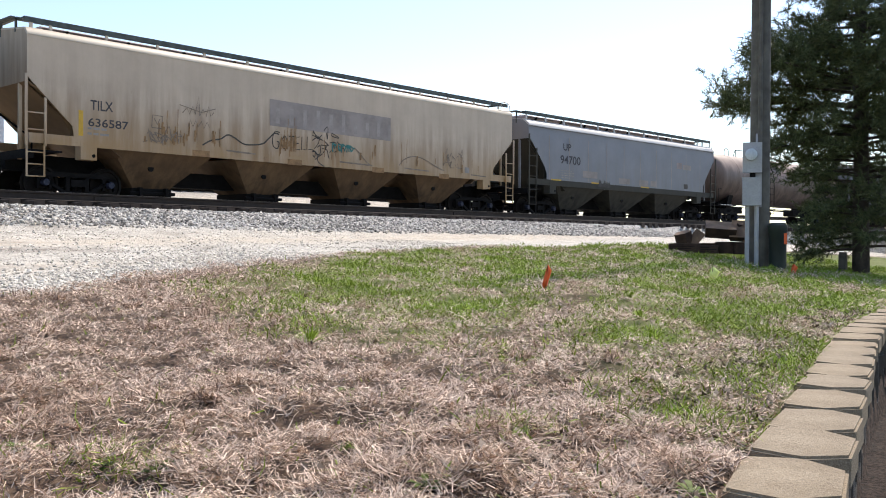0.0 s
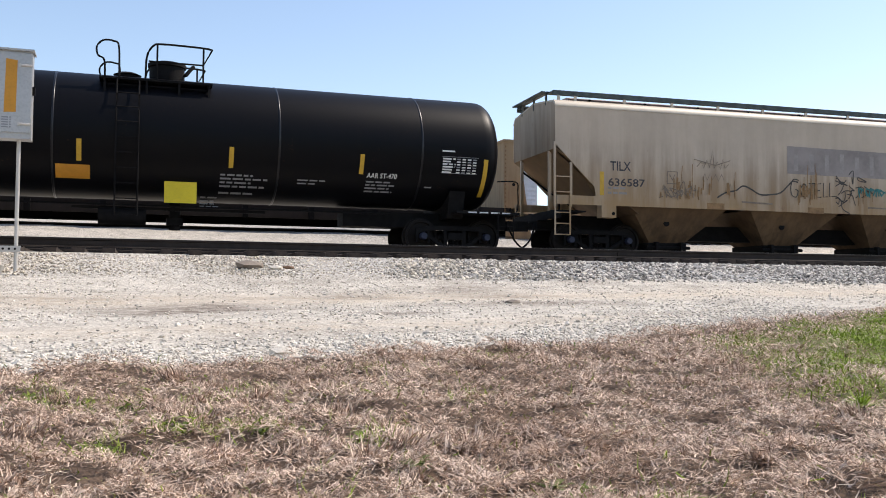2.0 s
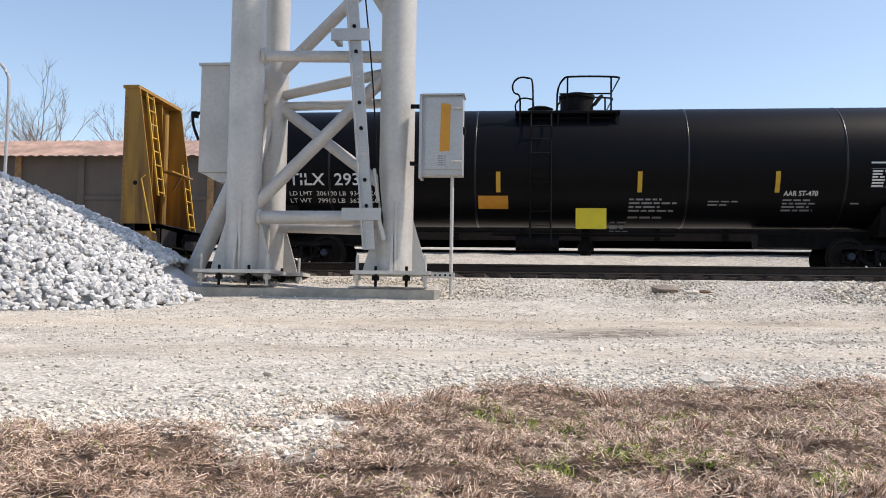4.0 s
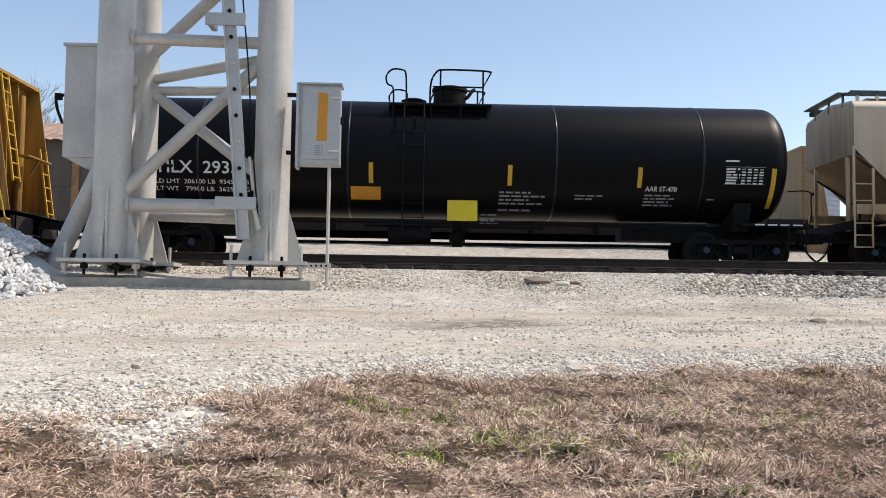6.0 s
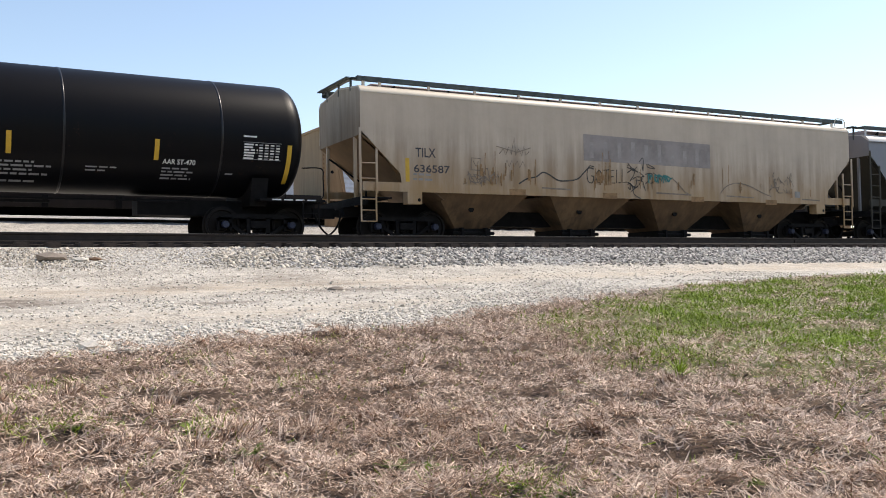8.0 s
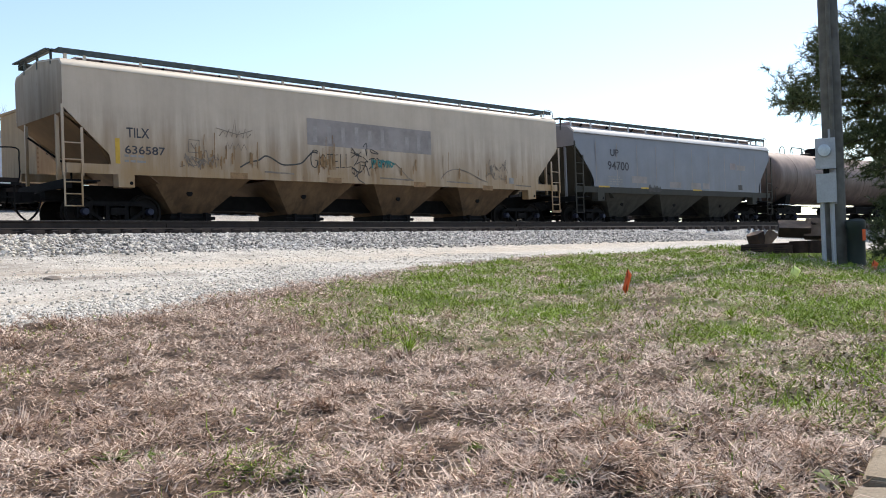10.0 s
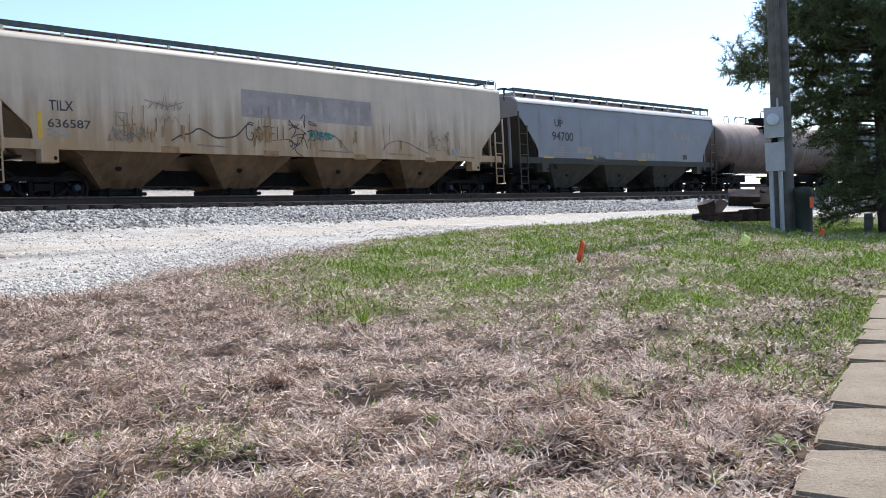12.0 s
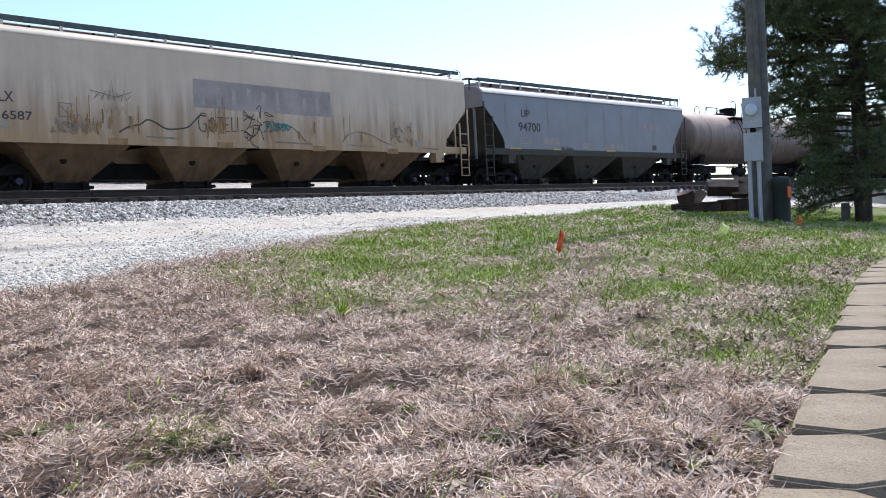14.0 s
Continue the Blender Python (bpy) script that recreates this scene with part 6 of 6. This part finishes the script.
def make_litter():
    """Dead leaves blown against the wall, and a few out on the dry grass."""
    g = np.random.RandomState(71)
    n = 5200
    x = g.uniform(1.2, 8.5, n)
    y = wall_line(x) + .03 + g.gamma(1.3, .22, n)
    far = g.uniform(0, 1, n) > .86
    x[far], y[far] = g.uniform(-.5, 7, far.sum()), g.uniform(1.2, 5.2, far.sum())
    ok = (y > wall_line(x) + .02) & (lawn_depth(x, y) > .2)
    x, y = x[ok], y[ok]
    n = len(x)
    z = height(x, y) + lawn_lumps(x, y) + .02 * wobble(x, y, 1.1, 2) + g.uniform(.004, .03, n)
    az, L = g.uniform(0, 2 * np.pi, n), g.uniform(.016, .042, n)
    ux = np.stack([np.cos(az), np.sin(az), g.normal(0, .35, n)], -1)
    uy = np.stack([-np.sin(az), np.cos(az), g.normal(0, .35, n)], -1)
    c = np.stack([x, y, z], -1)
    curl = np.stack([0 * x, 0 * x, g.uniform(.1, .5, n) * L], -1)
    l, w = L[:, None], (L * g.uniform(.45, .75, n))[:, None]
    v = np.stack([c - ux * l * .5 + curl, c - uy * w * .5, c + ux * l * .5 + curl * .8, c + uy * w * .5], 1).reshape(-1, 3)
    f = (np.array([(0, 1, 3), (1, 2, 3)])[None] + 4 * np.arange(n)[:, None, None]).reshape(-1, 3)
    tagged(new("leaf_litter", arrays_mesh("leaf_litter", v, f, M_LITTER)), "curled brown and bleached dead leaves by the wall", "dead leaves", kind="stuff")


make_litter()


def weed(x, y, s, spiky, seed):
    g = random.Random(seed)
    sh = Shape()
    sh.v.append((0, 0, 0))
    n = 90 if spiky else g.randint(18, 26)
    for i in range(n):
        a = i * 2.4 + g.uniform(-.3, .3)
        L = s * (g.uniform(.5, 1.1) if spiky else g.uniform(.3, .85))
        el = radians(g.uniform(25, 82) if spiky else g.uniform(5, 40))
        w = .0025 if spiky else s * g.uniform(.08, .13)
        d = Vector((math.cos(a) * math.cos(el), math.sin(a) * math.cos(el), math.sin(el)))
        sd = Vector((-math.sin(a), math.cos(a), 0)) * w
        o = len(sh.v)
        low = Vector((0, 0, L))
        sh.v += [tuple(q) for q in (d * L * .4 - sd * .7, d * L * .4 + sd * .7, d * L * .78 - sd - low * .08, d * L * .78 + sd - low * .08, d * L - low * .24)]
        sh.f += [(0, o + 1, o), (o, o + 1, o + 3, o + 2), (o + 2, o + 3, o + 4)]
    ob = part("grass_tuft" if spiky else "weed", sh, M_GRASS if spiky else M_WEED, at=pose(x, y, float(height(x, y) + lawn_lumps(x, y)) + .01), angle=60)
    tagged(ob, "upright tuft of fresh green grass in the dry lawn" if spiky else "low green broad-leaved weed in the dry lawn", "grass tuft" if spiky else "weed", "weeds in the lawn")


WEEDS = [(2.85, 3.14, .15, 1), (4.39, 2.22, .17, 1), (1.24, 1.89, .1, 0), (1.72, 1.75, .07, 0), (1.57, 1.34, .1, 0), (1.21, 2.07, .08, 0), (1.87, 1.12, .08, 0),
         (2.1, 1.47, .08, 0), (3.17, 1.57, .1, 0), (2.75, 1.9, .1, 0), (.57, 5.03, .13, 0), (1.24, 5.47, .1, 0), (2.35, 6.01, .13, 0), (.78, 3.34, .13, 0), (.77, 2.84, .12, 0),
         (1.07, 2.47, .13, 0), (1.16, 2.38, .12, 0), (-.55, 4.99, .12, 0), (-.12, 4.34, .14, 0), (-.19, 3.53, .12, 0), (.11, 3.73, .12, 0), (.59, 5.02, .1, 0), (.74, 3.39, .15, 0),
         (2.25, 5.82, .12, 0), (.4, 3.63, .12, 0), (2.42, .98 + .12, .09, 0), (2.75, 1.2, .09, 0), (3.1, 1.3, .08, 0), (2.2, 2.25, .09, 0), (3.3, 2.2, .12, 0), (3.55, 2.55, .1, 1), (5.0, 2.6, .11, 1), (6.2, 3.3, .1, 1), (2.61, 1.03, .09, 0), (2.04, .92, .09, 0), (1.76, 1.08, .08, 0), (2.67, 1.65, .08, 0), (3.62, 2.66, .1, 0), (2.3, 1.05, .07, 0)]
for i, (x, y, s, k) in enumerate(WEEDS):
    weed(x, y, s * (.85 if k else .78), k, 100 + i)


def dry_tuft(x, y, s, seed):
    """A shaggy bunch of long dead grass, combed over to one side."""
    g = random.Random(seed)
    sh = Shape()
    lean = g.uniform(0, 6.28)
    for i in range(150):
        a = g.uniform(0, 6.28)
        L = s * g.uniform(.45, 1.15)
        el = radians(g.uniform(22, 78))
        w = .0022 + .0016 * g.random()
        d = Vector((math.cos(a) * math.cos(el) + .45 * math.cos(lean), math.sin(a) * math.cos(el) + .45 * math.sin(lean), math.sin(el))).normalized()
        sd = Vector((-math.sin(a), math.cos(a), g.uniform(-.4, .4))) * w
        root = Vector((g.gauss(0, .3) * s, g.gauss(0, .3) * s, -.01))
        drop = Vector((0, 0, L))
        mid, tip = root + d * L * .55, root + d * L - drop * g.uniform(.1, .5) * (1 - math.sin(el) * .6)
        o = len(sh.v)
        sh.v += [tuple(q) for q in (root - sd, root + sd, mid - sd * .8, mid + sd * .8, tip)]
        sh.f += [(o, o + 1, o + 3, o + 2), (o + 2, o + 3, o + 4)]
    ob = part("dry_grass_tuft", sh, M_STRAW, at=pose(x, y, float(height(x, y) + lawn_lumps(x, y)) + .015), angle=0)
    tagged(ob, "shaggy tuft of dry straw-coloured grass in the lawn", "grass tuft", "dry tufts in the lawn")


_g = random.Random(93)
for i in range(110):
    x = _g.uniform(-2.2, 4.2)
    y = _g.uniform(1.6, 6.6)
    if float(lawn_depth(x, y)) > .25 and y > float(wall_line(x)) + .5 and float(greenness(x, y)) < .4:
        dry_tuft(x, y, _g.uniform(.06, .13) if y > 3 else _g.uniform(.045, .075), 300 + i)


# ---- beyond the tracks ----
def make_shed():
    s = thing("long_shed", pose(0, 0, 0), "long dark brown timber shed with a rusty corrugated iron roof", "shed")
    x0, x1, y = -75.0, -12.5, 38.0
    part("wall", Shape().box(x0, x1, y, y + .2, 2.0, 7.15), M_SHEDWALL, s)
    for k in range(22):
        x = x0 + k * 2.9
        part("wall_post", Shape().box(x - .14, x + .14, y - .12, y, 2.0, 7.1), M_RUSTSTREAK if k % 3 == 0 else M_SHEDWALL, s)
    rails = Shape()
    for z in (3.6, 5.2):
        rails.box(x0, x1, y - .06, y, z, z + .18)
    part("wall_rail", rails, M_SHEDWALL, s)
    v, f = [], []
    n = 560
    for i in range(n + 1):
        x = x0 - .3 + (x1 - x0 + .6) * i / n
        b = .035 * math.sin(i * math.pi / 2)
        v += [(x, y - .5, 7.05 + b), (x, y + 3.5, 8.45 + b)]
        if i:
            a = 2 * (i - 1)
            f.append((a, a + 2, a + 3, a + 1))
    part("roof", Shape().add(v, f), M_SHEDROOF, s, angle=0)
    part("end_wall", Shape().box(x1 - .2, x1, y + .2, y + 12, 2.0, 7.4), M_SHEDWALL, s)
    lp = thing("lamp_post", pose(-22.6, 36.6, 2.5), "slim grey lamp post with a bent arm", "lamp post")
    part("post", Shape().tube(curve_through([(0, 0, 0), (0, 0, 4.0), (0, 0, 7.2), (-.1, 0, 7.9), (-.5, 0, 8.4), (-1.2, 0, 8.6)], 4), .07, 8), M_METER, lp)
    part("lamp_head", Shape().box(-1.7, -1.1, -.14, .14, 8.52, 8.66), M_METER, lp)


make_shed()


def bare_tree(x, y, z, h, seed):
    t = thing("bare_tree", pose(x, y, z), "leafless tree with fine grey-brown twigs behind the shed", "tree", "bare trees")
    g = random.Random(seed)
    sh = Shape()
    def grow(p, d, L, r, lv):
        e = p + d * L
        sh.tube([p, p + d * L * .5 + Vector((g.uniform(-.04, .04), g.uniform(-.04, .04), 0)) * L, e], [r, r * .8, r * .6], 5 if lv < 2 else 3)
        if lv == 5:
            return
        for _ in range(3 if lv else 5):
            a, b = g.uniform(0, 6.28), g.uniform(.25, .75)
            side = Vector((math.cos(a), math.sin(a), .15)) * b
            grow(p + d * L * g.uniform(.55, 1), (d + side).normalized(), L * g.uniform(.55, .75), r * .52, lv + 1)
    grow(Vector((0, 0, 0)), Vector((0, 0, 1)), h * .36, .16, 0)
    part("trunk_and_twigs", sh, M_TWIG, t, angle=0)


for i, (x, y, h) in enumerate(((-33, 60, 16.5), (-25.5, 58, 15), (-29, 62, 15.5), (-38, 62, 16), (-46, 64, 16.5), (-56, 62, 16), (19.5, 50, 8.5))):
    bare_tree(x, y, 2.4, h, 50 + i)


def make_far_shed():
    s = thing("white_hut", pose(15.6, 37.0, 2.4), "small white louvred hut beyond the far track", "hut")
    part("wall", Shape().box(-1.6, 1.6, 0, 2, 0, 3.4), M_WHITE, s)
    for k in range(14):
        part("louvre", Shape().prism([(-.03, .3 + k * .2), (0, .42 + k * .2), (.0, .3 + k * .2)], "x", -1.5, 1.5), M_WHITE, s)
    part("roof", Shape().prism([(-1.8, 3.4), (1.8, 3.4), (1.8, 3.5), (-1.8, 3.7)], "y", -.2, 2.2), M_METER, s)


make_far_shed()


# ---- what moves: the train rolls slowly ----
TRAIN= [(0, 0.000), (0.5, -0.015), (1, -0.034), (1.5, -0.057), (2, -0.080), (2.5, -0.102), (3, -0.120), (3.5, -0.136), (3.7, -0.145), (5.8, -0.268), (6, -0.278), (6.5, -0.300), (7, -0.337), (7.5, -0.395), (8, -0.479), (8.5, -0.578), (9, -0.681), (9.2, -0.724), (11.3, -1.235), (11.5, -1.295), (12, -1.475), (12.5, -1.685), (13, -1.91), (13.5, -2.14), (14, -2.37)]

def motions():
    for car, x in CARS:
        walk(car, [(t, on_curve(x + s, TRACK_Y, RAIL_TOP)) for t, s in TRAIN])
    for w, x in WHEELS:
        walk(w, [(t, pose(x, 0, WHEEL_R, 0, math.degrees(s / WHEEL_R), 0)) for t, s in TRAIN])


motions()
